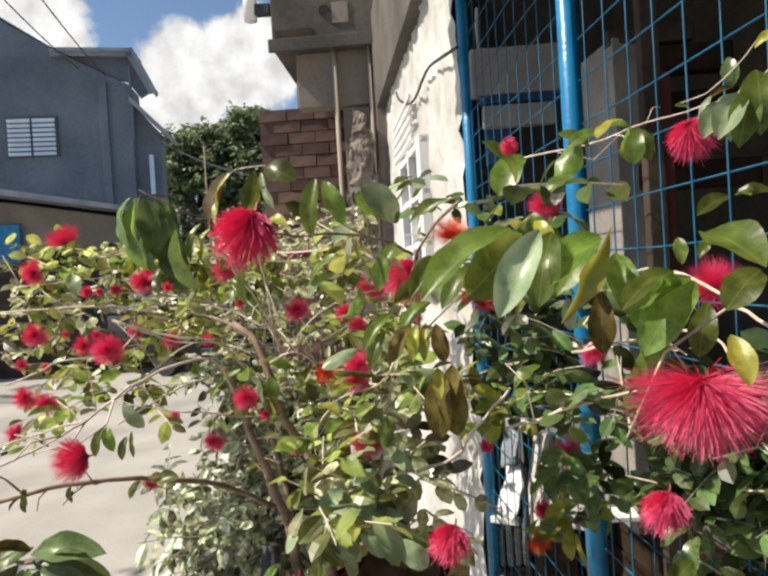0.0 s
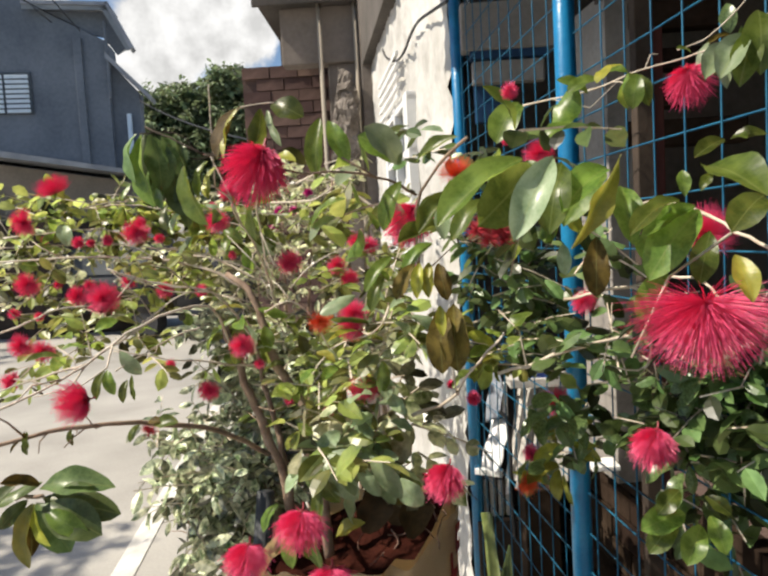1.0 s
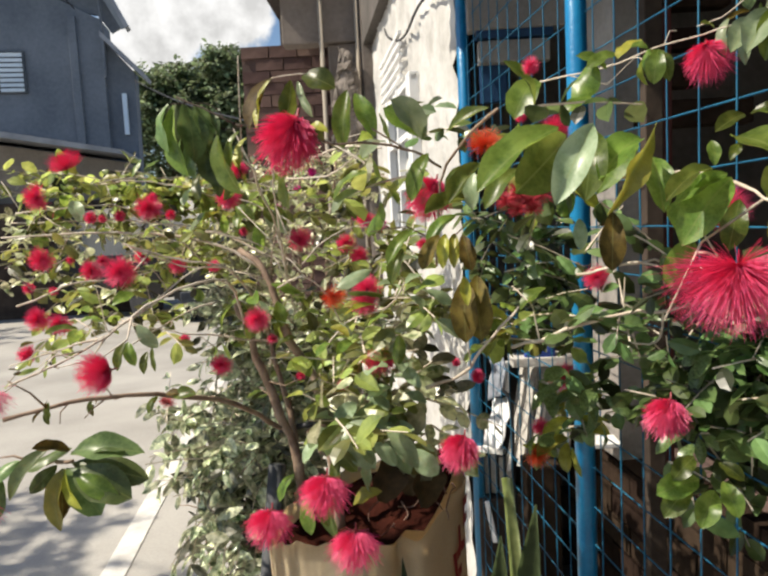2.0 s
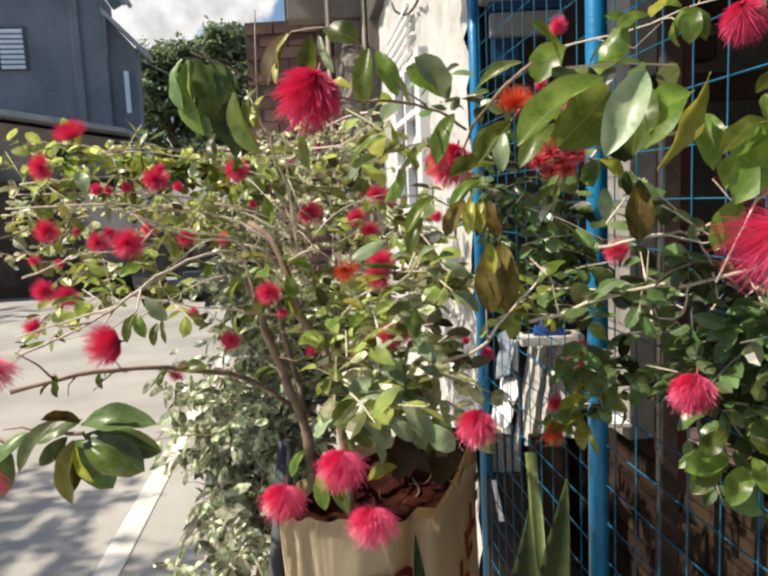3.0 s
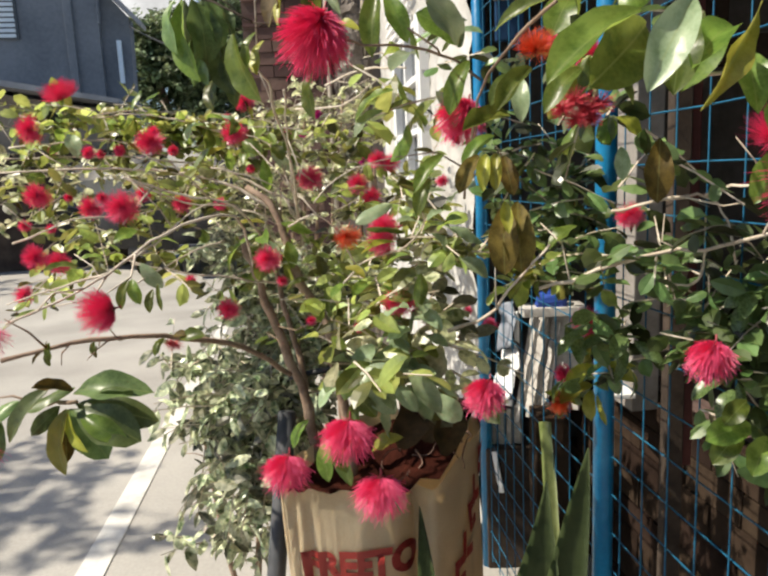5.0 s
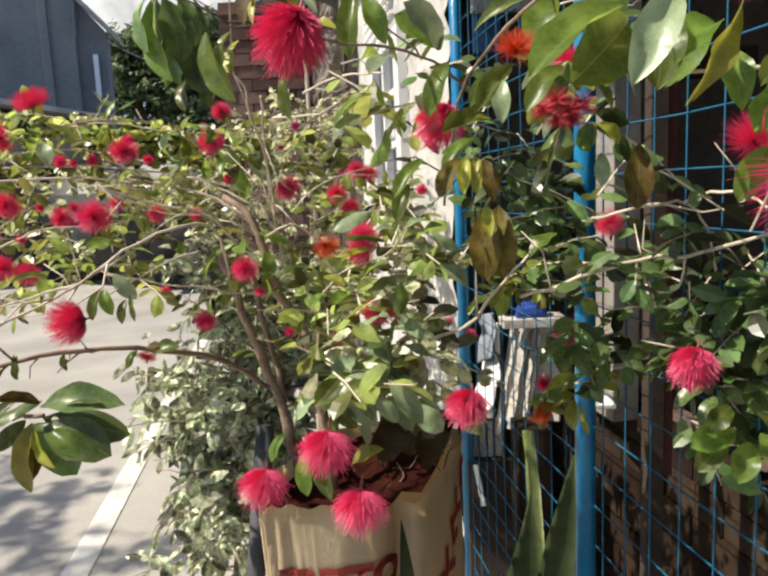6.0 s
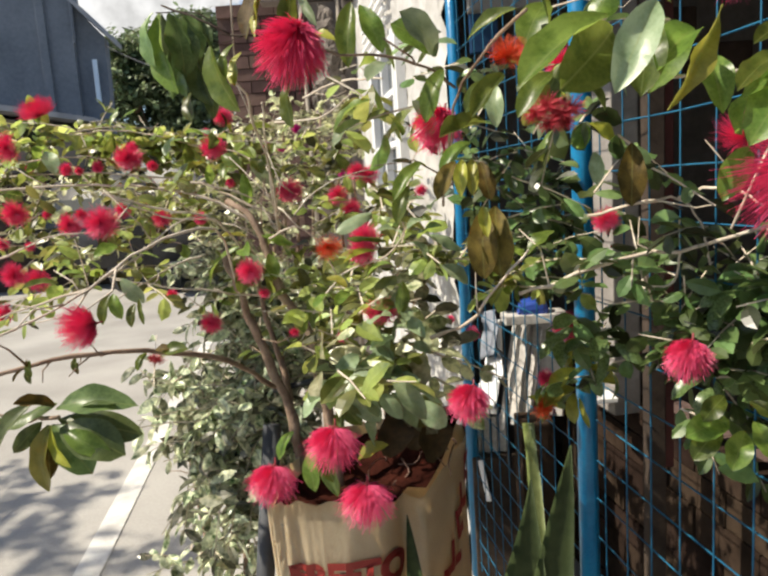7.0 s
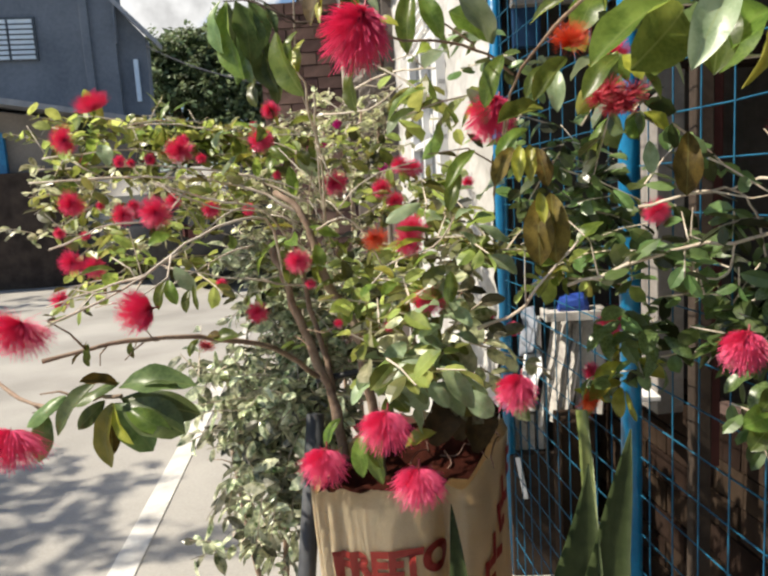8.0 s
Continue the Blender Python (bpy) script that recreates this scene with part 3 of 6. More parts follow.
part("slope_fascia", prism([(-5.76, 6.36), (-5.66, 6.40), (-5.24, 5.52), (-5.32, 5.50)], 13.14, 13.18), M_FASCIA, grey_house)
part("gutter_pipe", tube([Vector((-5.72, 13.25, 6.1)), Vector((-5.70, 13.25, 5.3)), Vector((-5.72, 13.28, 4.6))], 0.03, 0.03, 8), M_GREYPLASTER, grey_house)
part("wing_roof", prism([(-5.75, 5.5), (-4.92, 4.62), (-4.94, 4.53), (-5.75, 5.38)], 13.2, 13.7), M_ROOF, grey_house)
part("porch_roof", prism([(-13, 4.25), (-8.5, 3.62), (-5.2, 3.0), (-5.2, 2.92), (-8.5, 3.5), (-13, 4.1)], 11.8, 13.4), M_ROOF, grey_house, "low dark porch roof")
part("porch_wall", prism([(-13, 0), (-5.3, 0), (-5.3, 2.85), (-8.5, 3.42), (-13, 4.0)], 12.6, 13.3), M_PORCH, grey_house, "beige plastered porch wall")
# dark box added in place of the deep shade at ground level
part("porch_shade_box", box((-12, 12.3, 0), (-5.4, 12.4, 2.15), 0.02), M_DARK, grey_house, "dark box standing in for the deep shade below the porch")
part("porch_door", box((-8.6, 12.5, 0), (-7.75, 12.6, 2.9), 0.01), M_BLUE, grey_house, "blue painted door")
win = part("window", box((-8.2, 13.30, 4.33), (-7.2, 13.36, 5.15), 0.01), M_GLASS, grey_house, "jalousie window with pale glass slats")
for i in range(8):
    z = 4.39 + 0.095 * i
    for x in (-8.15, -7.67):
        b = box((-0.215, -0.012, -0.032), (0.215, 0.012, 0.032), 0.0, pose(x + 0.215, 13.27, z, 25))
        part("slat", b, M_SLAT, win)
part("side_window", box((-5.47, 13.42, 3.5), (-5.38, 13.5, 4.32), 0.01), M_SLAT, grey_house, "narrow bright window")

# the house stands a little askew to the road, turned to shade its front
pivot = Vector((-7.0, 13.35, 0))
grey_house.matrix_world = Matrix.Translation(pivot) @ pose(0, 0, 0, 0, 0, 11) @ Matrix.Translation(-pivot) @ grey_house.matrix_world

# ---- power lines ----
for n, (a, b, slack) in enumerate((((-4.852, 9.000, 5.538), (-5.991, 13.000, 5.781), 0.6), ((-5.372, 9.000, 5.583), (-6.528, 13.000, 5.970), 0.6), ((-6.793, 11.000, 6.280), (-5.987, 13.000, 5.829), 0.6), ((-4.942, 13.000, 4.398), (-1.645, 8.000, 2.696), 0.0))):
    a, b = Vector(a), Vector(b)
    d = b - a
    pts = [a - d * slack + d * (1 + slack) * s + Vector((0, 0, -0.35 * s * (1 - s))) for s in [i / 14 for i in range(15)]]
    tagged(mesh_object("power_cable", tube(pts, 0.011, 0.011, 5), M_BLACK), "thin dark overhead power cable", "cable", "overhead cables")


# ---- plants: leaves ----
def leaf_shape(width, fold, droop, rows=8, wavy=0.0, blunt=0.0, belly=1.15, arch=0.0):
    """Outline of one leaf, one unit long along x, as rows of edge, half, midrib, half, edge; belly over 1 puts the widest place past the middle."""
    verts, faces = [], []
    for i in range(rows + 1):
        t = i / rows
        w = width * max(0.0, math.sin(math.pi * min(1, t ** belly))) ** (0.85 - 0.4 * blunt) + 0.006
        z = -droop * t * t + arch * math.sin(math.pi * t)
        wv = wavy * math.sin(9 * t)
        for s in (-1, -0.5, 0, 0.5, 1):
            curl = 0.5 * wavy * math.sin(17 * t + 2.0 * s)
            verts.append((t, -s * w * (1 + 1.6 * wavy * math.sin(13 * t + s)), z + fold * w * abs(s) ** 1.5 + wv * s + curl * abs(s)))
    for i in range(rows):
        for k in range(4):
            a = 5 * i + k
            faces.append((a, a + 1, a + 6, a + 5))
    return verts, faces


SHAPES = [leaf_shape(0.215, 0.5, 0.14, 12, 0.022, 0.45, arch=0.04), leaf_shape(0.25, 0.32, 0.30, 12, 0.026, 0.6, 1.3, 0.06), leaf_shape(0.24, 0.75, 0.12, 12, 0.035, 0.5), leaf_shape(0.275, 0.28, 0.22, 12, 0.03, 0.8, 1.35, 0.06), leaf_shape(0.10, 0.7, 0.16, 12, 0.035, 0.3), leaf_shape(0.21, -0.35, 0.38, 12, 0.022, 0.5)]


def small_shape(width, fold, droop, belly):
    """A small blunt leaf of few faces, one unit long."""
    verts, faces = [], []
    for t in (0.0, 0.22, 0.5, 0.78, 1.0):
        w = width * max(0.0, math.sin(math.pi * min(1, t ** belly))) ** 0.55
        verts += [(t, w, -droop * t * t + fold * w), (t, 0, -droop * t * t), (t, -w, -droop * t * t + fold * w)]
    for i in range(4):
        a = 3 * i
        faces += [(a, a + 1, a + 4, a + 3), (a + 1, a + 2, a + 5, a + 4)]
    return verts, faces


SMALL = [small_shape(0.27, 0.3, 0.15, 1.2), small_shape(0.31, 0.15, 0.3, 1.3), small_shape(0.24, 0.5, 0.08, 1.0), small_shape(0.29, -0.25, 0.35, 1.2)]
WAVY = [small_shape(0.22, 0.5, 0.35, 1.0), small_shape(0.26, 0.2, 0.5, 1.1), small_shape(0.19, 0.8, 0.2, 0.95), small_shape(0.24, -0.5, 0.6, 1.05)]
LEAF_MESH = {}


def leaf_mesh(shape, material):
    key = (shape, material.name)
    if key not in LEAF_MESH:
        v, f = SHAPES[shape]
        me = bpy.data.meshes.new("leaf")
        me.from_pydata(v, [], f)
        me.materials.append(material)
        me.polygons.foreach_set("use_smooth", [True] * len(me.polygons))
        LEAF_MESH[key] = me
    return LEAF_MESH[key]


def leaf(plant, base, tip, shape=0, material=None, face=(-0.2, -0.7, 0.7), wide=1.0):
    """One leaf from base to tip whose upper side looks towards face."""
    base, tip = Vector(base), Vector(tip)
    size = (tip - base).length
    ob = new("leaf", leaf_mesh(shape, material or M_LEAF))
    m = Matrix.Translation(base) @ frame_from(tip - base, face) @ Matrix.Diagonal((size, size * wide, size, 1))
    ob.parent = plant
    ob.matrix_parent_inverse = plant.matrix_world.inverted()
    ob.matrix_basis = m
    return ob


def leaf_cloud(name, blobs, size, material, parent, seed, label="", shapes=SMALL, flat=0.6, twig=True):
    """Many small leaves on short twigs filling uneven clumps; one joined piece."""
    rnd = random.Random(seed)
    verts, faces, tv = [], [], bmesh.new()
    for centre, rad, count in blobs:
        c = Vector(centre)
        rad = Vector(rad) if isinstance(rad, tuple) else Vector((rad, rad, rad * 0.8))
        sprigs = max(1, count // 9)
        for s in range(sprigs):
            # sprigs gather in clumps and leave gaps between them
            for trial in range(4):
                d = Vector((rnd.gauss(0, 1), rnd.gauss(0, 1), rnd.gauss(0, 1))).normalized() * rnd.random() ** 0.45
                p = c + Vector((d.x * rad.x, d.y * rad.y, d.z * rad.z))
                if noise.noise(p * (0.42 / size) + Vector((seed, 0, 0))) > -0.02:
                    break
            run = Vector((rnd.gauss(0, 1), rnd.gauss(0, 1), rnd.gauss(0.15, 0.6))).normalized()
            long = size * rnd.uniform(1.6, 3.4)
            if twig:
                tube([p, p + run * long * 0.5 + Vector((0, 0, 0.1 * size)), p + run * long], size * 0.045, size * 0.025, 3, tv, caps=False)
            for i in range(9):
                q = p + run * long * (i // 2) / 4.5
                out = run.cross(Vector((rnd.gauss(0, 0.4), rnd.gauss(0, 0.4), 1))).normalized() * (1 if i % 2 else -1)
                way = (out + run * 0.5 + Vector((rnd.gauss(0, 0.35), rnd.gauss(0, 0.35), rnd.gauss(-0.2, 0.35)))).normalized()
                up = Vector((rnd.gauss(-0.35, flat), rnd.gauss(-0.25, flat), 1))
                f = frame_from(way, up)
                k = size * rnd.uniform(0.6, 1.25)
                sv, sf = shapes[rnd.randrange(len(shapes))]
                o = len(verts)
                for v in sv:
                    w = f @ (Vector(v) * k) + q
                    verts.append((w.x, w.y, w.z))
                faces += [tuple(o + a for a in ff) for ff in sf]
    me = bpy.data.meshes.new(name)
    me.from_pydata(verts, [], faces)
    me.materials.append(material)
    ob = new(name, me)
    ob.parent = parent
    ob.matrix_parent_inverse = parent.matrix_world.inverted()
    tagged(ob, label, kind="stuff")
    if twig:
        tw = part("fine_twig", tv, M_TWIG, parent)
        tagged(tw, kind="stuff")
    else:
        tv.free()
    return ob


# ---- plants: powder-puff flowers ----
def puff_mesh(name, spread, count, seed, material, curl=0.25, thick=0.0062, hang=0.0, ball=0.0):
    """Filaments that spring from one point along +z, one unit long."""
    rnd = random.Random(seed)
    bm = bmesh.new()
    for i in range(count):
        a = 2.399963 * i + rnd.gauss(0, 0.15)
        s = radians(spread) * ((i + 0.5) / count) ** 0.55 + rnd.gauss(0, 0.10)
        d = Vector((math.sin(s) * math.cos(a), math.sin(s) * math.sin(a), math.cos(s)))
        side = Vector((math.cos(a), math.sin(a), 0))
        long = (rnd.uniform(0.76, 1.04) if ball else rnd.uniform(0.76, 1.08)) * max(0.12, math.cos(s)) ** ball
        bend = side * curl * rnd.uniform(-0.3, 1.0) + Vector((rnd.gauss(0, 0.13), rnd.gauss(0, 0.13), rnd.gauss(0, 0.06)))
        pts = [d * 0.05, d * long * 0.4 + bend * 0.10, d * long * 0.75 + bend * 0.28, (d + bend * 0.5) * long]
        drop = Vector((0, 0, hang * math.sin(min(s, 1.57)) ** 2))
        pts = [p + drop * k * k * long for p, k in zip(pts, (0.0, 0.45, 0.8, 1.05))]
        tube(pts, thick, thick * 0.55, 3, bm, caps=False)
    me = bpy.data.meshes.new(name)
    bm.to_mesh(me)
    bm.free()
    me.materials.append(material)
    return me


def calyx_mesh():
    bm = bmesh.new()
    rnd = random.Random(5)
    for i in range(16):
        a = 2.4 * i
        s = radians(85) * ((i + 0.5) / 16) ** 0.6
        d = Vector((math.sin(s) * math.cos(a), math.sin(s) * math.sin(a), math.cos(s)))
        tube([Vector((0, 0, -0.05)), d * 0.12, d * 0.24], 0.028, 0.036, 5, bm)
    tube([Vector((0, 0, -0.22)), Vector((0.02, 0, -0.1)), Vector((0, 0, 0))], 0.024, 0.032, 5, bm)
    me = bpy.data.meshes.new("calyx")
    bm.to_mesh(me)
    bm.free()
    me.materials.append(M_CALYX)
    return me


PUFF = [puff_mesh("filaments", 98, 1500, 1, M_RED, -0.15, 0.0046, 0.10), puff_mesh("filaments", 125, 900, 2, M_RED, 0.15, 0.010), puff_mesh("filaments", 96, 900, 3, M_RED, -0.15, 0.0066, 0.30), puff_mesh("filaments", 100, 700, 4, M_ORANGE, 0.2, 0.007), puff_mesh("filaments", 165, 420, 5, M_RED, 0.1, 0.03), puff_mesh("filaments", 165, 420, 6, M_MAGENTA, 0.1, 0.03), puff_mesh("filaments", 140, 170, 7, M_WILT, 0.6, 0.024), puff_mesh("filaments", 82, 1300, 8, M_RED, 0.0, 0.0075, 0.0, 0.75), puff_mesh("filaments", 86, 1100, 9, M_RED, 0.03, 0.0068, 0.05, 0.45)]
CALYX = calyx_mesh()


def flower(plant, centre, radius, axis=(0, 0, -1), kind=1):
    """A powder-puff flower of that radius round centre; its threads run along axis."""
    d = Vector(axis).normalized()
    turn = d.to_track_quat("Z", "Y").to_matrix().to_4x4()
    k = radius * (1.05 if kind == 1 else 1.2)
    base = Vector(centre) - d * k * (0.2 if kind == 1 else 0.42)
    ob = new("flower", PUFF[kind])
    ob.parent = plant
    ob.matrix_parent_inverse = plant.matrix_world.inverted()
    ob.matrix_basis = Matrix.Translation(base) @ turn @ Matrix.Scale(k, 4)
    c = new("calyx", CALYX)
    c.parent = ob
    c.matrix_basis = Matrix.Scale(0.4, 4)
    return ob


def pompom(plant, base, long, axis, kind=8):
    """A hanging half-round flower whose threads spring from base and are that long."""
    turn = Vector(axis).normalized().to_track_quat("Z", "Y").to_matrix().to_4x4()
    ob = new("flower", PUFF[kind])
    ob.parent = plant
    ob.matrix_parent_inverse = plant.matrix_world.inverted()
    ob.matrix_basis = Matrix.Translation(base) @ turn @ Matrix.Scale(long, 4)
    c = new("calyx", CALYX)
    c.parent = ob
    return ob


def bud(plant, centre, radius, kind=4):
    """A round half-open bud, all short thick threads."""
    ob = new("bud", PUFF[kind])
    ob.parent = plant
    ob.matrix_parent_inverse = plant.matrix_world.inverted()
    ob.matrix_basis = Matrix.Translation(centre) @ Matrix.Scale(radius, 4)
    return ob


def branch(plant, points, r0, r1, material=None, name="branch", sides=6):
    """A branch through a few points, kinked at its nodes, with short bare side twigs."""
    if material is None:
        r0, r1 = r0 * 0.56, r1 * 0.56
    pts = smooth_path(points, 4)
    rnd = random.Random(int(1000 * (pts[0].x + pts[-1].z + pts[-1].y)))
    for p in pts[1:-1]:
        p += Vector((rnd.gauss(0, 1), rnd.gauss(0, 1), rnd.gauss(0, 1))) * min(0.0018, 0.5 * r0)
    bm = tube(pts, r0, r1, 7, wobble=0.25)
    run = sum((b - a).length for a, b in zip(pts, pts[1:]))
    for i in range(min(sides, int(run / 0.11))):
        k = rnd.randrange(1, len(pts) - 1)
        d = (pts[k + 1] - pts[k - 1]).normalized()
        way = (d * 0.6 + Vector((rnd.gauss(0, 0.6), rnd.gauss(0, 0.6), rnd.gauss(0.15, 0.6)))).normalized()
        long = rnd.uniform(0.03, 0.11)
        q = pts[k] + way * long * 0.5 + Vector((rnd.gauss(0, 0.006), rnd.gauss(0, 0.006), rnd.gauss(0, 0.006)))
        tube([pts[k], q, pts[k] + way * long + Vector((0, 0, rnd.gauss(0, 0.012)))], min(0.0018, r1), 0.0008, 4, bm)
    return part(name, bm, material or M_TWIG, plant, smooth=True)


# ---- sack planter ----
SACK_AT = Vector((-0.035, 1.385, 0))
SACK_CORNERS = [Vector((-0.246, 1.228, 0)), Vector((0.004, 1.228, 0)), Vector((0.165, 1.52, 0)), Vector((-0.085, 1.60, 0))]


def sack_point(s, z):
    """Outline of the sack at height z; s runs once round from 0 to 4, a unit for each side. Sides bulge, corners are round."""
    s = s % 4
    i, t = int(s), s - int(s)
    a, b = SACK_CORNERS[i], SACK_CORNERS[(i + 1) % 4]
    p = a.lerp(b, t)
    out = (b - a).cross(Vector((0, 0, 1))).normalized()
    p += out * 0.022 * math.sin(math.pi * t)
    near = min(t, 1 - t)
    p = p.lerp(SACK_AT, 0.10 * math.exp(-((near / 0.09) ** 2)))
    # fine pleats near the tied corner
    if i == 0:
        p += out * 0.007 * math.sin(58 * s - 7 * z) * math.exp(-((s - 0.12) / 0.22) ** 2)
    # a deep fold where the two front sides meet, opening towards the rim
    d = min(abs(s - 1.07), 4 - abs(s - 1.07))
    p = p.lerp(SACK_AT, (0.03 + 0.30 * max(0.0, (z - 0.30) / 0.60)) * math.exp(-((d / 0.06) ** 2)))
    c = Vector((SACK_AT.x, SACK_AT.y, 0))
    p = c + (p - c) * (0.90 + 0.10 * z / 0.9 + 0.02 * math.sin(9 * z + 2 * s))
    p += Vector(noise.noise_vector(Vector((p.x * 9, p.y * 9, z * 5)))) * 0.006
    p += Vector(noise.noise_vector(Vector((p.x * 30 + 3, p.y * 30, z * 11)))) * 0.0035
    p.z = z
    return p


def rim(s):
    """Height of the sack's rim; it sags where the front folds in."""
    return 0.895 - 0.038 * math.exp(-(((s % 4) - 1.12) / 0.28) ** 2)


sack = thing("sack_planter", SACK_AT, "beige woven feed sack with red print used as a planter", "planter")
bm = bmesh.new()
rings = []
NA = 120
for j in range(26):
    rings.append([bm.verts.new(sack_point(4 * k / NA, rim(4 * k / NA) * j / 25) + Vector((0, 0, 0.012 * noise.noise(Vector((k * 0.35, 0, 0))) if j == 25 else 0))) for k in range(NA)])
for a, b in zip(rings, rings[1:]):
    for k in range(NA):
        bm.faces.new((a[k], a[(k + 1) % NA], b[(k + 1) % NA], b[k]))
bmesh.ops.solidify(bm, geom=bm.faces[:], thickness=0.003)
part("sack_cloth", bm, M_SACK, sack, smooth=True)
bm = bmesh.new()
rows = []
for j in range(9):
    rows.append([bm.verts.new(SACK_AT + (sack_point(4 * k / 36, 0.82) - SACK_AT - Vector((0, 0, 0.82))) * (0.97 * j / 8 + 0.005) + Vector((0, 0, 0.862))) for k in range(36)])
for a, b in zip(rows, rows[1:]):
    for k in range(36):
        bm.faces.new((a[k], b[k], b[(k + 1) % 36], a[(k + 1) % 36]))
for v in bm.verts:
    v.co.z += 0.02 * noise.noise(v.co * 14) + 0.012 * noise.noise(v.co * 45) + 0.10 * math.exp(-((v.co.x - 0.07) ** 2 + (v.co.y - 1.46) ** 2) / 0.014)
part("soil", bm, M_SOIL, sack, "red-brown crumbly soil", smooth=True)


def print_on(text, s_mid, z, height, lean=0.0):
    """Letters of the print, bent onto the sack round the place s_mid."""
    cu = bpy.data.curves.new("lettering", "FONT")
    cu.body, cu.align_x, cu.align_y, cu.size, cu.space_character = text, "CENTER", "CENTER", height * 1.38, 1.02
    cu.offset = 0.004
    tmp = new("lettering", cu)
    bpy.context.view_layer.update()
    me = bpy.data.meshes.new_from_object(tmp.evaluated_get(bpy.context.evaluated_depsgraph_get()))
    bpy.data.objects.remove(tmp)
    bm = bmesh.new()
    bm.from_mesh(me)
    bmesh.ops.triangulate(bm, faces=bm.faces)
    bmesh.ops.subdivide_edges(bm, edges=bm.edges[:], cuts=2, use_grid_fill=False)
    for v in bm.verts:
        x, y = v.co.x, v.co.y
        s = s_mid + x / 0.292
        p = sack_point(s, z + y + lean * x)
        q = sack_point(s + 0.01, z + y + lean * x) - p
        v.co = p + q.cross(Vector((0, 0, 1))).normalized() * 0.004
    return part("lettering", bm, M_INK, sack, "red printed letters")


print_on("FREETO", 0.615, 0.757, 0.048)
for i in range(6):
    for k, (ds, dz, hs, hz) in enumerate(((0.0, 0.0, 0.045, 0.060), (0.047, 0.000, 0.095, 0.021), (0.047, 0.039, 0.095, 0.021))[: 2 + i % 2]):
        bm = bmesh.new()
        vs = []
        for j in range(5):
            for zz in (0.0, hz):
                s, z = 1.22 + 0.105 * i + ds + hs * j / 4, 0.585 + 0.044 * i + dz + zz
                p = sack_point(s, z)
                q = sack_point(s + 0.01, z) - p
                vs.append(bm.verts.new(p + q.cross(Vector((0, 0, 1))).normalized() * 0.004))
        for j in range(4):
            bm.faces.new((vs[2 * j], vs[2 * j + 2], vs[2 * j + 3], vs[2 * j + 1]))
        part("print_bar", bm, M_INK, sack, "red printed mark")
# tangled roots on the heaped soil
rnd = random.Random(77)
for i in range(13):
    c = Vector((rnd.uniform(-0.03, 0.12), rnd.uniform(1.32, 1.47), 0))
    pts = []
    way = Vector((rnd.gauss(0, 1), rnd.gauss(0, 1), 0)).normalized()
    for j in range(6):
        p = c + way * 0.016 * j + Vector((rnd.gauss(0, 0.006), rnd.gauss(0, 0.006), 0))
        p.z = 0.868 + 0.10 * math.exp(-((p.x - 0.07) ** 2 + (p.y - 1.46) ** 2) / 0.014) + 0.012 * math.sin(j * 1.3 + i) + 0.006
        pts.append(p)
    part("root", tube(smooth_path(pts, 3), rnd.uniform(0.0012, 0.0022), 0.0008, 5, wobble=0.2), M_ROOT, sack)
stand = thing("pipe_stand", (-0.275, 1.300, 0.684), "dark grey pipe stand with a crossbar beside the sack", "stand")
part("upright", tube([Vector((-0.338, 1.219, 0.000)), Vector((-0.240, 1.408, 0.965))], 0.019, 0.018, 12), M_STAND, stand, smooth=True)
part("crossbar", tube([Vector((-0.241, 1.450, 1.022)), Vector((-0.071, 1.490, 1.038))], 0.0065, 0.0065, 8), M_BLACK, stand, smooth=True)


# ---- powder-puff bush ----
bush = thing("powder_puff_bush", (-0.15, 1.42, 0.85), "powder-puff bush with crimson pompom flowers and green leaves in a sack", "bush")
branch(bush, [Vector((-0.187, 1.420, 0.83)), (-0.199, 1.420, 0.964), (-0.229, 1.420, 1.067), (-0.257, 1.410, 1.159), (-0.280, 1.400, 1.243), (-0.306, 1.420, 1.313)], 0.0105, 0.007, M_BARK, "trunk")
branch(bush, [Vector((-0.105, 1.330, 0.83)), (-0.128, 1.330, 1.062), (-0.139, 1.330, 1.152), (-0.182, 1.330, 1.229), (-0.203, 1.340, 1.295), (-0.233, 1.350, 1.374), (-0.278, 1.370, 1.405)], 0.0105, 0.0055, M_BARK, "trunk")
branch(bush, [Vector((-0.190, 1.440, 0.83)), (-0.202, 1.440, 0.958), (-0.216, 1.460, 1.055), (-0.249, 1.500, 1.160), (-0.265, 1.500, 1.253)], 0.008, 0.005, M_BARK, "trunk")
branch(bush, [(-0.235, 1.440, 1.354), (-0.334, 1.440, 1.412), (-0.444, 1.440, 1.440), (-0.574, 1.420, 1.452), (-0.757, 1.400, 1.451)], 0.0058, 0.0034)
branch(bush, [(-0.215, 1.500, 1.369), (-0.300, 1.500, 1.414), (-0.381, 1.520, 1.449), (-0.559, 1.500, 1.474), (-0.782, 1.480, 1.481)], 0.0046, 0.003)
branch(bush, [(-0.246, 1.450, 1.258), (-0.284, 1.300, 1.373), (-0.358, 1.250, 1.396), (-0.429, 1.200, 1.430)], 0.0045, 0.003)
branch(bush, [(-0.272, 1.380, 1.232), (-0.248, 1.150, 1.362), (-0.328, 1.080, 1.347), (-0.399, 1.040, 1.299), (-0.449, 1.000, 1.270), (-0.511, 0.980, 1.246)], 0.0042, 0.003)
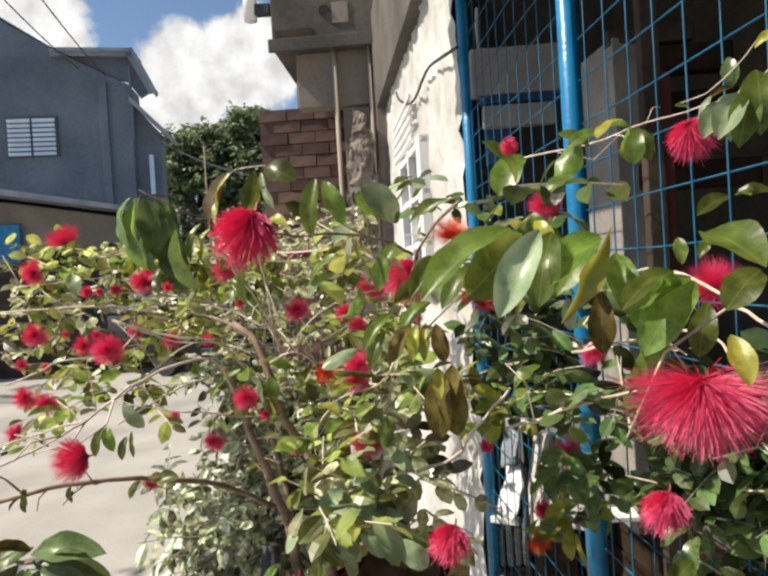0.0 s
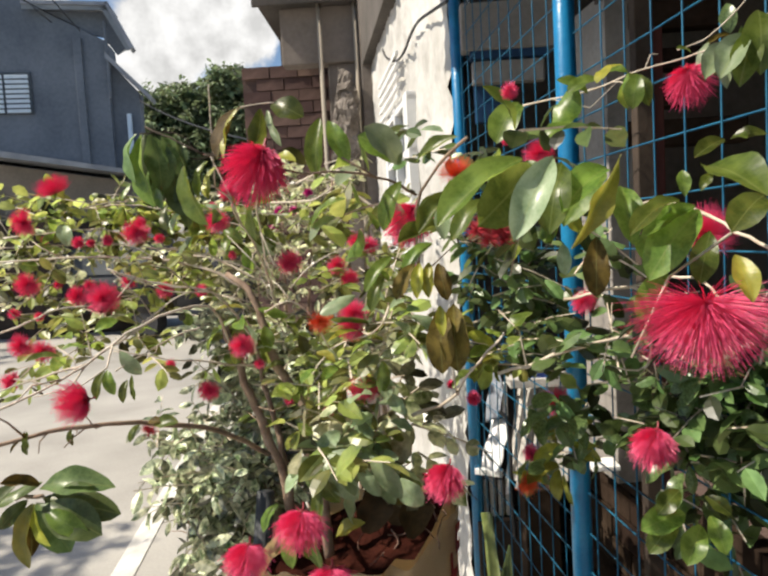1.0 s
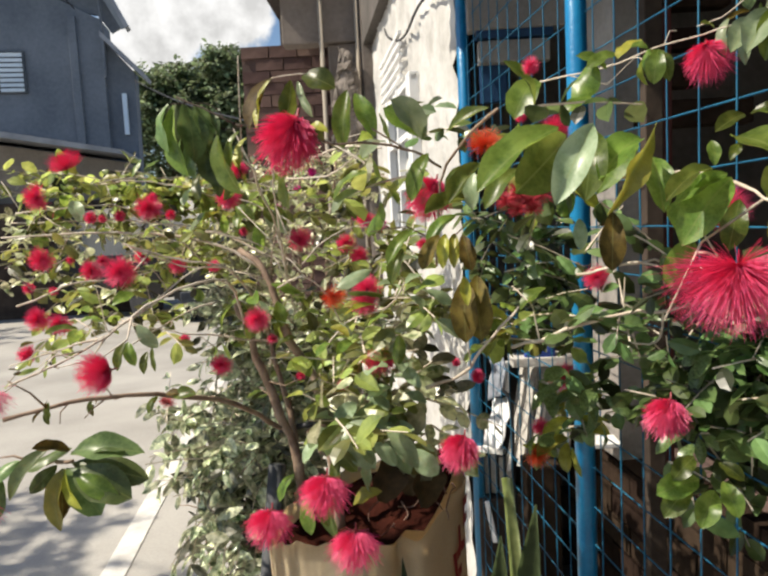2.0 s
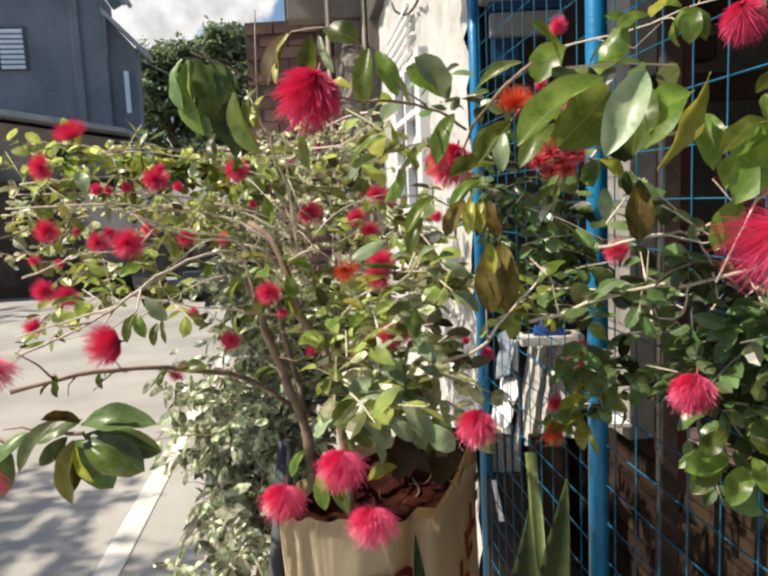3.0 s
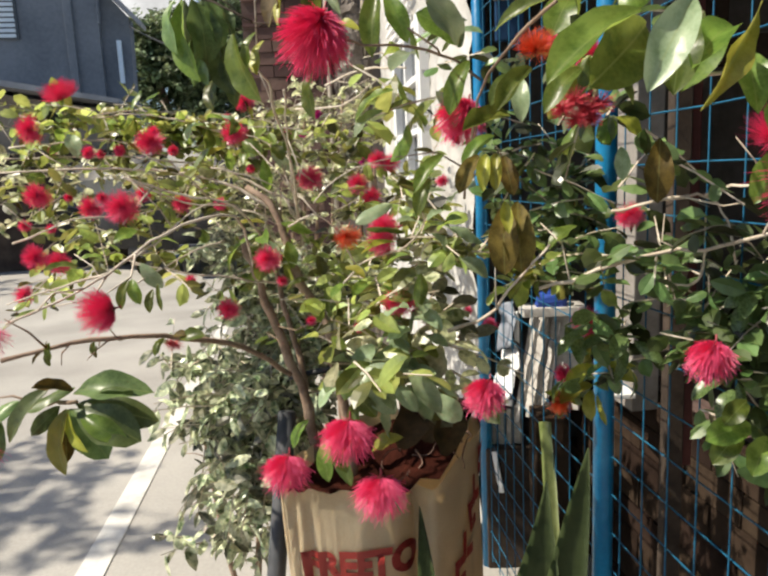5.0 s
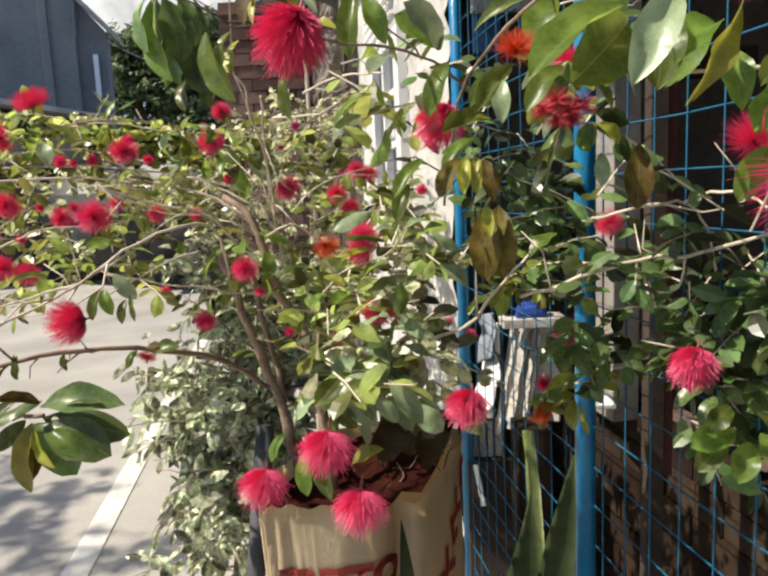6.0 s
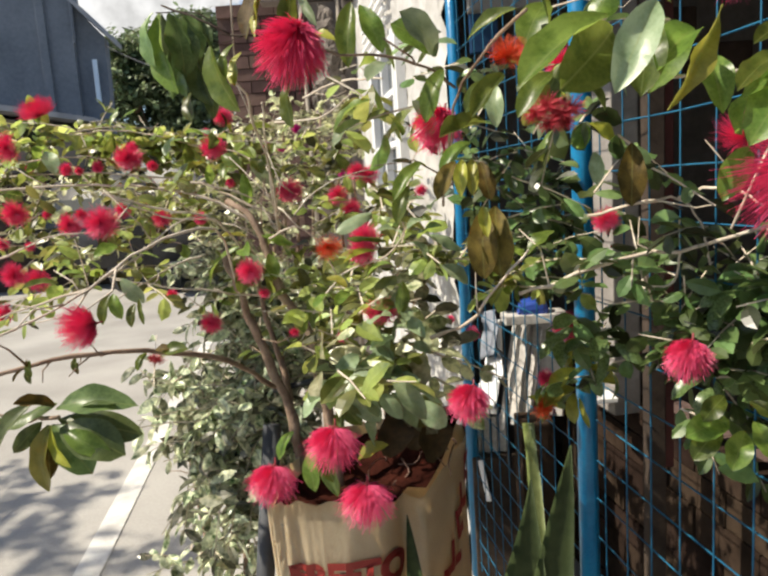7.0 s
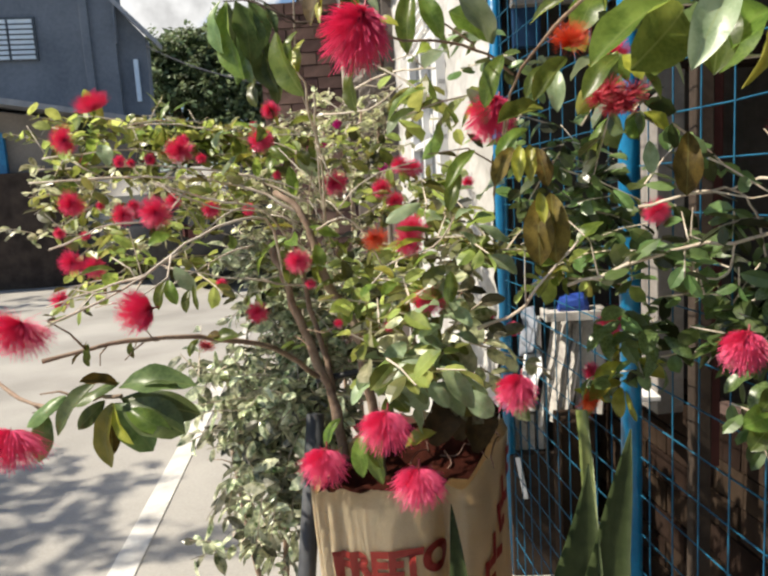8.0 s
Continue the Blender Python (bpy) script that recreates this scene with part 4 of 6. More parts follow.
branch(bush, [(-0.399, 1.040, 1.299), (-0.466, 1.050, 1.282), (-0.550, 1.050, 1.260)], 0.004, 0.002)
branch(bush, [(-0.228, 1.400, 1.043), (-0.265, 1.200, 1.151), (-0.352, 1.100, 1.195), (-0.436, 1.050, 1.205), (-0.537, 1.000, 1.193)], 0.005, 0.003, M_BARK)
branch(bush, [(-0.198, 1.450, 1.313), (-0.178, 1.300, 1.374), (-0.148, 1.100, 1.434), (-0.137, 0.950, 1.481), (-0.128, 0.850, 1.511), (-0.131, 0.800, 1.518)], 0.0036, 0.002)
branch(bush, [(-0.194, 1.400, 1.214), (-0.263, 1.300, 1.243), (-0.332, 1.250, 1.264), (-0.431, 1.200, 1.293)], 0.004, 0.002)
branch(bush, [(-0.336, 1.600, 1.488), (-0.409, 1.550, 1.545), (-0.518, 1.500, 1.564), (-0.604, 1.450, 1.545)], 0.004, 0.002)
branch(bush, [(0.081, 1.000, 1.381), (0.079, 0.880, 1.446), (0.082, 0.800, 1.489), (0.101, 0.720, 1.517), (0.123, 0.680, 1.533)], 0.0016, 0.0013, M_BARK)
branch(bush, [(0.080, 0.800, 1.496), (0.042, 0.760, 1.513), (-0.012, 0.720, 1.516), (-0.050, 0.700, 1.519)], 0.0014, 0.0010, M_BARK)
branch(bush, [(-0.111, 0.720, 1.538), (-0.134, 0.720, 1.551), (-0.170, 0.740, 1.570)], 0.0010, 0.0008, M_DARK)
branch(bush, [(-0.050, 0.700, 1.519), (-0.081, 0.710, 1.532), (-0.111, 0.720, 1.538)], 0.0010, 0.0008, M_DARK)
branch(bush, [(0.062, 1.100, 1.188), (0.118, 1.080, 1.214), (0.150, 1.050, 1.262), (0.198, 1.050, 1.313)], 0.005, 0.003)
branch(bush, [(0.193, 1.100, 1.245), (0.272, 1.080, 1.271), (0.344, 1.050, 1.297), (0.410, 1.020, 1.305), (0.500, 0.980, 1.336)], 0.005, 0.004)
branch(bush, [(0.294, 1.100, 1.351), (0.348, 1.060, 1.364), (0.400, 1.050, 1.369), (0.425, 1.040, 1.338), (0.434, 1.030, 1.280)], 0.004, 0.003)
branch(bush, [(0.400, 1.050, 1.369), (0.422, 1.020, 1.381), (0.439, 0.980, 1.379), (0.430, 0.900, 1.361)], 0.004, 0.003)
branch(bush, [(0.317, 1.070, 1.273), (0.368, 1.060, 1.250), (0.394, 1.050, 1.257), (0.395, 1.030, 1.302)], 0.003, 0.003)
branch(bush, [(0.233, 1.100, 1.632), (0.306, 0.980, 1.625), (0.344, 0.930, 1.632), (0.394, 0.900, 1.640), (0.430, 0.860, 1.645), (0.448, 0.800, 1.664)], 0.0022, 0.0014)
branch(bush, [(0.192, 0.600, 1.465), (0.240, 0.620, 1.469), (0.267, 0.600, 1.464), (0.277, 0.550, 1.446), (0.280, 0.500, 1.431)], 0.0022, 0.002)

branch(bush, [(-0.607, 1.500, 1.554), (-0.487, 1.500, 1.554), (-0.375, 1.520, 1.521), (-0.263, 1.520, 1.488), (-0.215, 1.500, 1.387)], 0.0032, 0.0022)
branch(bush, [(-0.349, 1.400, 1.443), (-0.272, 1.420, 1.421), (-0.215, 1.450, 1.388)], 0.0032, 0.0022)
branch(bush, [(-0.451, 1.250, 1.429), (-0.403, 1.280, 1.401), (-0.360, 1.300, 1.381), (-0.302, 1.350, 1.372), (-0.232, 1.400, 1.344)], 0.0032, 0.0022)
branch(bush, [(-0.444, 1.150, 1.289), (-0.382, 1.200, 1.329), (-0.369, 1.220, 1.345), (-0.326, 1.250, 1.377), (-0.288, 1.300, 1.383)], 0.0032, 0.0022)
branch(bush, [(-0.153, 1.100, 1.535), (-0.169, 1.200, 1.475), (-0.180, 1.300, 1.379), (-0.183, 1.350, 1.323), (-0.177, 1.380, 1.278)], 0.0032, 0.0022)
branch(bush, [(-0.194, 1.300, 1.335), (-0.150, 1.280, 1.353), (-0.116, 1.300, 1.332), (-0.081, 1.300, 1.261)], 0.0032, 0.0022)
branch(bush, [(-0.620, 1.200, 1.333), (-0.560, 1.200, 1.353), (-0.525, 1.220, 1.367), (-0.466, 1.250, 1.370)], 0.0032, 0.0022)
branch(bush, [(-0.752, 1.450, 1.499), (-0.666, 1.450, 1.503), (-0.574, 1.500, 1.509), (-0.461, 1.500, 1.473)], 0.0032, 0.0022)
branch(bush, [(-0.307, 1.300, 1.315), (-0.352, 1.250, 1.302), (-0.406, 1.150, 1.268)], 0.0032, 0.0022)
branch(bush, [(-0.162, 1.400, 1.370), (-0.108, 1.450, 1.421), (-0.012, 1.500, 1.449)], 0.0032, 0.0022)
branch(bush, [(-0.129, 1.300, 1.200), (-0.069, 1.250, 1.272), (0.006, 1.200, 1.304), (0.046, 1.150, 1.358)], 0.0032, 0.0022)
branch(bush, [(-0.107, 1.300, 1.146), (-0.023, 1.200, 1.212), (0.054, 1.150, 1.239)], 0.0032, 0.0022)
branch(bush, [(-0.106, 1.200, 1.552), (-0.039, 1.100, 1.558), (0.014, 1.000, 1.541)], 0.0032, 0.0022)
branch(bush, [(-0.169, 1.300, 1.530), (-0.090, 1.250, 1.527), (-0.030, 1.200, 1.555)], 0.0032, 0.0022)
F = flower
pompom(bush, (-0.053, 0.700, 1.536), 0.054, (-0.28, -0.35, -0.86), 7)
pompom(bush, (-0.374, 0.990, 1.260), 0.047, (-0.80, -0.45, -0.10))
F(bush, (-0.616, 1.400, 1.593), 0.029, (-0.2, -0.4, 0.9), 2)
F(bush, (-0.667, 1.370, 1.523), 0.026, (-0.8, -0.4, -0.2), 1)
F(bush, (-0.455, 1.390, 1.489), 0.026, (0, -0.5, -0.8), 1)
F(bush, (-0.431, 1.180, 1.381), 0.026, (0.2, -0.8, -0.3), 1)
F(bush, (-0.551, 1.330, 1.378), 0.021, (-0.3, -0.5, -0.5), 1)
F(bush, (-0.645, 1.330, 1.403), 0.024, (-0.3, -0.6, -0.5), 1)
F(bush, (-0.317, 1.470, 1.505), 0.025, (0.1, -0.6, -0.6), 1)
F(bush, (-0.297, 1.490, 1.570), 0.019, (0.1, -0.6, 0.3), 1)
F(bush, (-0.181, 1.510, 1.414), 0.026, (0.1, -0.7, -0.5), 1)
F(bush, (-0.050, 1.670, 1.449), 0.021, (0, -0.7, -0.5), 1)
F(bush, (-0.020, 1.670, 1.444), 0.021, (0, -0.7, 0.3), 1)
F(bush, (-0.062, 1.580, 1.370), 0.021, (0.3, -0.7, -0.5), 1)
F(bush, (-0.027, 1.220, 1.335), 0.025, (0.2, -0.7, 0.5), 1)
F(bush, (-0.035, 1.220, 1.305), 0.023, (-0.2, -0.7, -0.7), 1)
F(bush, (-0.091, 1.280, 1.310), 0.021, (0.2, -0.7, -0.5), 3)
F(bush, (-0.583, 1.190, 1.308), 0.021, (-0.3, -0.7, -0.5), 1)
F(bush, (-0.546, 1.190, 1.298), 0.019, (-0.1, -0.7, -0.5), 1)
F(bush, (-0.212, 1.190, 1.290), 0.021, (-0.1, -0.8, -0.5), 1)
F(bush, (-0.330, 1.370, 1.179), 0.021, (-0.1, -0.8, -0.5), 1)
pompom(bush, (0.079, 0.925, 1.488), 0.054, (-0.35, -0.40, -0.80), 7)
F(bush, (0.117, 0.720, 1.513), 0.015, (0.1, -0.5, 0.7), 3)
for place, r in (((0.128, 0.684, 1.456), 0.0086), ((0.139, 0.690, 1.462), 0.0101), ((0.149, 0.690, 1.455), 0.0094), ((0.160, 0.697, 1.460), 0.0094), ((0.138, 0.684, 1.448), 0.0078), ((0.152, 0.690, 1.448), 0.0070)):
    bud(bush, place, r * 1.25, 6)
pompom(bush, (0.354, 0.910, 1.207), 0.052, (-0.35, -0.40, -0.85), 7)
F(bush, (0.244, 0.520, 1.386), 0.037, (-0.15, -0.3, -0.93), 0)
F(bush, (0.430, 0.930, 1.448), 0.031, (0, -0.6, 0.5), 0)
pompom(bush, (0.109, 1.020, 1.135), 0.054, (-0.30, -0.55, -0.75), 7)
pompom(bush, (-0.139, 0.880, 1.099), 0.046, (-0.12, -0.3, -0.9))
pompom(bush, (-0.061, 0.820, 1.162), 0.047, (-0.12, -0.25, -0.95))
pompom(bush, (-0.030, 0.800, 1.107), 0.046, (-0.05, -0.2, -0.95))
F(bush, (-0.006, 1.100, 1.229), 0.024, (0, -0.6, -0.7), 0)
F(bush, (0.330, 1.350, 1.132), 0.028, (0.1, -0.7, -0.5), 1)
F(bush, (0.338, 1.150, 1.338), 0.020, (0.1, -0.7, -0.4), 1)
pompom(bush, (0.396, 0.900, 1.625), 0.046, (0.0, -0.3, -0.95))
F(bush, (-0.474, 0.850, 1.257), 0.034, (-0.2, -0.5, -0.8), 0)
F(bush, (-0.412, 0.720, 1.177), 0.032, (-0.1, -0.3, -0.9), 2)
F(bush, (0.250, 1.200, 1.034), 0.018, (0.3, -0.7, -0.2), 3)
F(bush, (-0.399, 1.370, 1.379), 0.017, (0.1, -0.7, -0.4), 1)
F(bush, (-0.468, 1.370, 1.399), 0.015, (0.1, -0.7, -0.4), 1)
F(bush, (-0.091, 1.600, 1.399), 0.022, (0.1, -0.7, -0.4), 1)
F(bush, (0.278, 1.150, 1.567), 0.024, (0.1, -0.7, -0.4), 1)
for place, r in (((0.229, 1.950, 1.001), 0.022), ((0.166, 1.900, 1.054), 0.013), ((-0.365, 1.280, 1.253), 0.010), ((-0.452, 1.410, 1.514), 0.012), ((-0.579, 1.410, 1.482), 0.013), ((-0.520, 1.410, 1.483), 0.012), ((-0.328, 1.370, 1.377), 0.013), ((-0.640, 1.250, 1.242), 0.018), ((0.263, 1.250, 1.073), 0.016)):
    bud(bush, place, r)
for place, r in (((-0.440, 1.470, 1.480), 0.011), ((-0.545, 1.370, 1.395), 0.012), ((-0.351, 1.560, 1.547), 0.009), ((-0.182, 1.410, 1.144), 0.010), ((-0.069, 1.140, 1.188), 0.009), ((-0.291, 1.470, 1.437), 0.009), ((0.072, 1.300, 1.400), 0.011), ((0.101, 1.000, 1.480), 0.008), ((-0.678, 1.470, 1.491), 0.009), ((-0.215, 1.320, 1.237), 0.010)):
    F(bush, place, r, (0.1, -0.7, -0.4), 1)

# wilted flower, dry pods and small leaves on the low bare twig
bud(bush, (-0.353, 1.140, 1.172), 0.011, 6)
bud(bush, (-0.360, 1.140, 1.176), 0.008, 6)
for place, r, k in (((-0.579, 1.460, 1.479), 0.009, 1), ((-0.432, 1.400, 1.414), 0.008, 1), ((-0.622, 1.400, 1.399), 0.009, 1), ((-0.609, 1.300, 1.347), 0.009, 1), ((-0.288, 1.460, 1.442), 0.007, 4), ((-0.655, 1.300, 1.354), 0.011, 1), ((-0.236, 1.500, 1.468), 0.010, 5)):
    if k == 1:
        F(bush, place, r, (0.1, -0.7, -0.5), 1)
    else:
        bud(bush, place, r, k)

L = leaf
# hanging spray of broad leaves; grey-green paints the half-shaded ones, M_LEAF the lit tips
L(bush, (-0.175, 0.730, 1.562), (-0.184, 0.710, 1.522), 1, M_LEAF_G, (-0.8, -0.5, 0.5), 1.00)
L(bush, (-0.170, 0.730, 1.561), (-0.164, 0.710, 1.495), 0, M_LEAF, (-0.7, -0.4, 0.7), 1.00)
L(bush, (-0.161, 0.730, 1.561), (-0.144, 0.710, 1.512), 3, M_LEAF_G, (0.6, -0.7, 0.3), 0.90)
L(bush, (-0.174, 0.750, 1.566), (-0.184, 0.730, 1.517), 5, M_LEAF_G, (-0.3, -0.9, 0.3), 0.85)
L(bush, (-0.155, 0.740, 1.565), (-0.133, 0.720, 1.528), 1, M_LEAF_G, (0.7, -0.6, 0.4), 0.85)
L(bush, (-0.140, 0.730, 1.561), (-0.122, 0.710, 1.527), 4, M_LEAF_G, (0.6, -0.6, 0.5), 0.90)
L(bush, (-0.126, 0.710, 1.528), (-0.110, 0.690, 1.474), 0, M_LEAF, (-0.75, -0.35, 0.6), 1.00)
L(bush, (-0.140, 0.740, 1.532), (-0.121, 0.720, 1.484), 5, M_LEAF_G, (0.7, -0.7, 0.2), 0.85)
L(bush, (-0.148, 0.740, 1.531), (-0.134, 0.720, 1.484), 2, M_LEAF_G, (-0.6, -0.5, 0.6), 0.80)
L(bush, (-0.152, 0.730, 1.519), (-0.156, 0.710, 1.495), 1, M_LEAF_G, (-0.7, -0.4, 0.6), 0.90)
L(bush, (-0.153, 0.740, 1.498), (-0.154, 0.720, 1.475), 3, M_LEAF, (-0.5, -0.6, 0.6), 0.75)
L(bush, (-0.168, 0.760, 1.544), (-0.168, 0.740, 1.496), 2, M_LEAF_G, (0.5, -0.8, 0.3), 0.70)
L(bush, (-0.077, 0.730, 1.580), (-0.101, 0.710, 1.537), 0, M_LEAF_DRY, (-0.6, -0.7, 0.4), 1.05)
L(bush, (-0.078, 0.720, 1.576), (-0.094, 0.700, 1.535), 4, M_LEAF_YEL, (-0.8, -0.4, 0.5), 1.00)
L(bush, (-0.061, 0.710, 1.499), (-0.072, 0.690, 1.464), 1, M_LEAF, (-0.75, -0.35, 0.6), 0.95)
L(bush, (-0.113, 0.740, 1.535), (-0.126, 0.720, 1.507), 1, M_LEAF, (-0.6, -0.5, 0.6), 0.90)
L(bush, (-0.109, 0.750, 1.530), (-0.118, 0.730, 1.504), 3, M_LEAF_YEL, (-0.6, -0.5, 0.6), 0.80)
L(bush, (-0.048, 0.730, 1.581), (-0.020, 0.710, 1.569), 3, M_LEAF, (-0.1, -0.9, 0.4), 1.10)
L(bush, (-0.062, 0.750, 1.582), (-0.060, 0.730, 1.545), 5, M_LEAF, (0.6, -0.8, 0.1), 1.00)
L(bush, (-0.054, 0.740, 1.578), (-0.044, 0.720, 1.544), 4, M_LEAF_PALE, (-0.5, -0.8, 0.2), 1.00)
L(bush, (-0.049, 0.720, 1.530), (-0.028, 0.700, 1.532), 1, M_LEAF_YEL, (-0.3, -0.4, 0.9), 0.90)
branch(bush, [(-0.104, 0.740, 1.541), (-0.122, 0.740, 1.544), (-0.134, 0.740, 1.558), (-0.149, 0.740, 1.564), (-0.174, 0.735, 1.563)], 0.0006, 0.0005, M_DARK)
branch(bush, [(-0.104, 0.740, 1.541), (-0.124, 0.740, 1.537), (-0.136, 0.740, 1.541), (-0.145, 0.740, 1.533)], 0.0005, 0.0004, M_DARK)
branch(bush, [(-0.077, 0.730, 1.580), (-0.060, 0.730, 1.582), (-0.045, 0.730, 1.582)], 0.0006, 0.0005, M_TWIG)
L(bush, (-0.013, 0.800, 1.579), (-0.021, 0.780, 1.521), 0, None, (-0.2, -0.7, 0.7), 0.78)
L(bush, (-0.005, 0.800, 1.576), (0.013, 0.780, 1.536), 1, None, (-0.2, -0.7, 0.7), 0.78)
L(bush, (0.066, 0.830, 1.533), (0.029, 0.810, 1.563), 3, None, (-0.1, -0.8, 0.4))
L(bush, (0.066, 0.830, 1.531), (0.042, 0.790, 1.566), 3, M_LEAF_PALE, (0.5, -0.8, 0.2))
L(bush, (0.080, 0.700, 1.518), (0.112, 0.680, 1.538), 0, None, (-0.2, -0.7, 0.7), 0.78)
L(bush, (0.066, 0.760, 1.507), (0.043, 0.740, 1.469), 1, None, (-0.2, -0.7, 0.7), 0.78)
L(bush, (0.097, 0.740, 1.492), (0.078, 0.730, 1.471), 1, None, (-0.2, -0.7, 0.7), 0.78)
L(bush, (0.108, 0.700, 1.490), (0.077, 0.680, 1.460), 2, None, (-0.2, -0.7, 0.7), 0.78)
L(bush, (0.103, 0.720, 1.486), (0.099, 0.700, 1.455), 1, M_LEAF_PALE, (-0.2, -0.7, 0.7), 0.78)
L(bush, (0.107, 0.800, 1.462), (0.061, 0.760, 1.455), 2, None, (-0.2, -0.7, 0.7), 0.78)
L(bush, (0.095, 0.820, 1.446), (0.061, 0.800, 1.428), 1, None, (-0.2, -0.7, 0.7), 0.78)
L(bush, (0.150, 0.580, 1.502), (0.087, 0.550, 1.468), 0, None, (-0.3, -0.6, 0.8), 0.85)
L(bush, (0.131, 0.640, 1.479), (0.101, 0.620, 1.458), 1, None, (-0.2, -0.7, 0.7), 0.78)
L(bush, (0.160, 0.600, 1.498), (0.124, 0.560, 1.463), 3, None, (0.3, -0.8, 0.2))
L(bush, (0.160, 0.530, 1.497), (0.131, 0.510, 1.451), 0, M_LEAF_PALE, (-0.2, -0.9, 0.3), 0.85)
L(bush, (0.177, 0.580, 1.498), (0.159, 0.550, 1.457), 3, None, (-0.2, -0.7, 0.7), 0.78)
L(bush, (0.213, 0.600, 1.494), (0.170, 0.550, 1.472), 0, None, (-0.2, -0.7, 0.7), 0.78)
L(bush, (0.210, 0.560, 1.499), (0.179, 0.540, 1.440), 4, M_LEAF_YEL, (0.6, -0.7, 0.3))
L(bush, (0.216, 0.620, 1.495), (0.177, 0.580, 1.466), 3, None, (-0.2, -0.7, 0.7), 0.78)
L(bush, (0.229, 0.620, 1.482), (0.223, 0.580, 1.451), 1, None, (-0.2, -0.7, 0.7), 0.78)
L(bush, (0.247, 0.560, 1.467), (0.206, 0.530, 1.457), 3, None, (-0.2, -0.5, 0.9), 0.55)
L(bush, (0.238, 0.550, 1.462), (0.233, 0.600, 1.433), 3, None, (-0.2, -0.7, 0.7), 0.78)
L(bush, (0.260, 0.620, 1.418), (0.233, 0.600, 1.389), 3, None, (-0.2, -0.7, 0.7), 0.78)
L(bush, (0.290, 0.620, 1.493), (0.296, 0.550, 1.476), 0)
L(bush, (0.260, 0.560, 1.460), (0.219, 0.540, 1.428), 1)
L(bush, (0.257, 0.560, 1.463), (0.219, 0.550, 1.449), 0, None, (-0.2, -0.7, 0.7), 0.75)
L(bush, (0.275, 0.580, 1.446), (0.263, 0.570, 1.414), 1)
L(bush, (0.267, 0.600, 1.471), (0.266, 0.600, 1.490), 1)
L(bush, (0.278, 0.600, 1.474), (0.285, 0.600, 1.488), 1)
L(bush, (0.253, 0.500, 1.433), (0.253, 0.480, 1.410), 0, M_LEAF_YEL)
L(bush, (0.280, 0.520, 1.466), (0.253, 0.500, 1.452), 3)
L(bush, (0.231, 1.050, 1.629), (0.190, 1.000, 1.584), 3)
L(bush, (0.297, 0.950, 1.616), (0.266, 0.940, 1.639), 1)
L(bush, (0.307, 0.940, 1.631), (0.269, 0.930, 1.622), 3)
L(bush, (0.322, 0.850, 1.614), (0.313, 0.840, 1.579), 3)
L(bush, (0.318, 0.860, 1.617), (0.333, 0.840, 1.585), 1)
L(bush, (0.360, 0.700, 1.607), (0.330, 0.680, 1.572), 2, M_LEAF_PALE)
L(bush, (0.368, 0.700, 1.611), (0.346, 0.680, 1.565), 0)
L(bush, (0.372, 0.700, 1.626), (0.360, 0.670, 1.579), 1)
L(bush, (0.357, 0.720, 1.605), (0.327, 0.700, 1.577), 2, M_LEAF_PALE)
L(bush, (0.349, 0.780, 1.614), (0.336, 0.770, 1.621), 1)
L(bush, (0.389, 0.800, 1.533), (0.352, 0.780, 1.520), 0)
L(bush, (0.394, 0.800, 1.533), (0.417, 0.780, 1.540), 1)
L(bush, (0.399, 0.800, 1.535), (0.399, 0.780, 1.536), 1)
L(bush, (0.101, 0.800, 1.379), (0.094, 0.770, 1.321), 3, M_LEAF_DRY, (-0.2, -0.7, 0.7), 0.78)
L(bush, (0.113, 0.800, 1.383), (0.110, 0.770, 1.322), 3, M_LEAF_DRY, (-0.2, -0.7, 0.7), 0.78)
L(bush, (0.098, 0.780, 1.384), (0.098, 0.760, 1.358), 0, M_LEAF_YEL, (-0.2, -0.7, 0.7), 0.78)
L(bush, (0.075, 0.780, 1.427), (0.053, 0.760, 1.399), 3, M_LEAF_DRY, (-0.2, -0.7, 0.7), 0.78)
L(bush, (0.080, 0.770, 1.428), (0.074, 0.750, 1.397), 0, M_LEAF_YEL, (-0.2, -0.7, 0.7), 0.78)
L(bush, (0.089, 0.770, 1.428), (0.085, 0.750, 1.397), 0, M_LEAF_YEL, (-0.2, -0.7, 0.7), 0.78)
L(bush, (0.099, 0.790, 1.426), (0.104, 0.770, 1.393), 3, M_LEAF_DRY, (-0.2, -0.7, 0.7), 0.78)
L(bush, (0.302, 0.950, 1.442), (0.294, 0.930, 1.372), 3, M_LEAF_DRY, (-0.2, -0.7, 0.7), 0.78)
L(bush, (0.268, 0.980, 1.435), (0.264, 0.960, 1.399), 3, M_LEAF_PALE, (-0.2, -0.7, 0.7), 0.78)
L(bush, (0.050, 0.900, 1.433), (0.015, 0.880, 1.398), 0, None, (-0.2, -0.7, 0.7), 0.78)
L(bush, (0.037, 0.950, 1.408), (0.017, 0.920, 1.375), 1, None, (-0.2, -0.7, 0.7), 0.78)
L(bush, (0.002, 1.000, 1.162), (0.043, 0.970, 1.116), 1, M_LEAF_PALE, (-0.2, -0.7, 0.7), 0.78)
# dark leaves hanging over the soil, their shade put into the colour
L(bush, (-0.001, 1.050, 1.113), (0.002, 1.030, 1.036), 3, M_LEAF_SHADED, (0.5, -0.8, 0.3), 1.25)
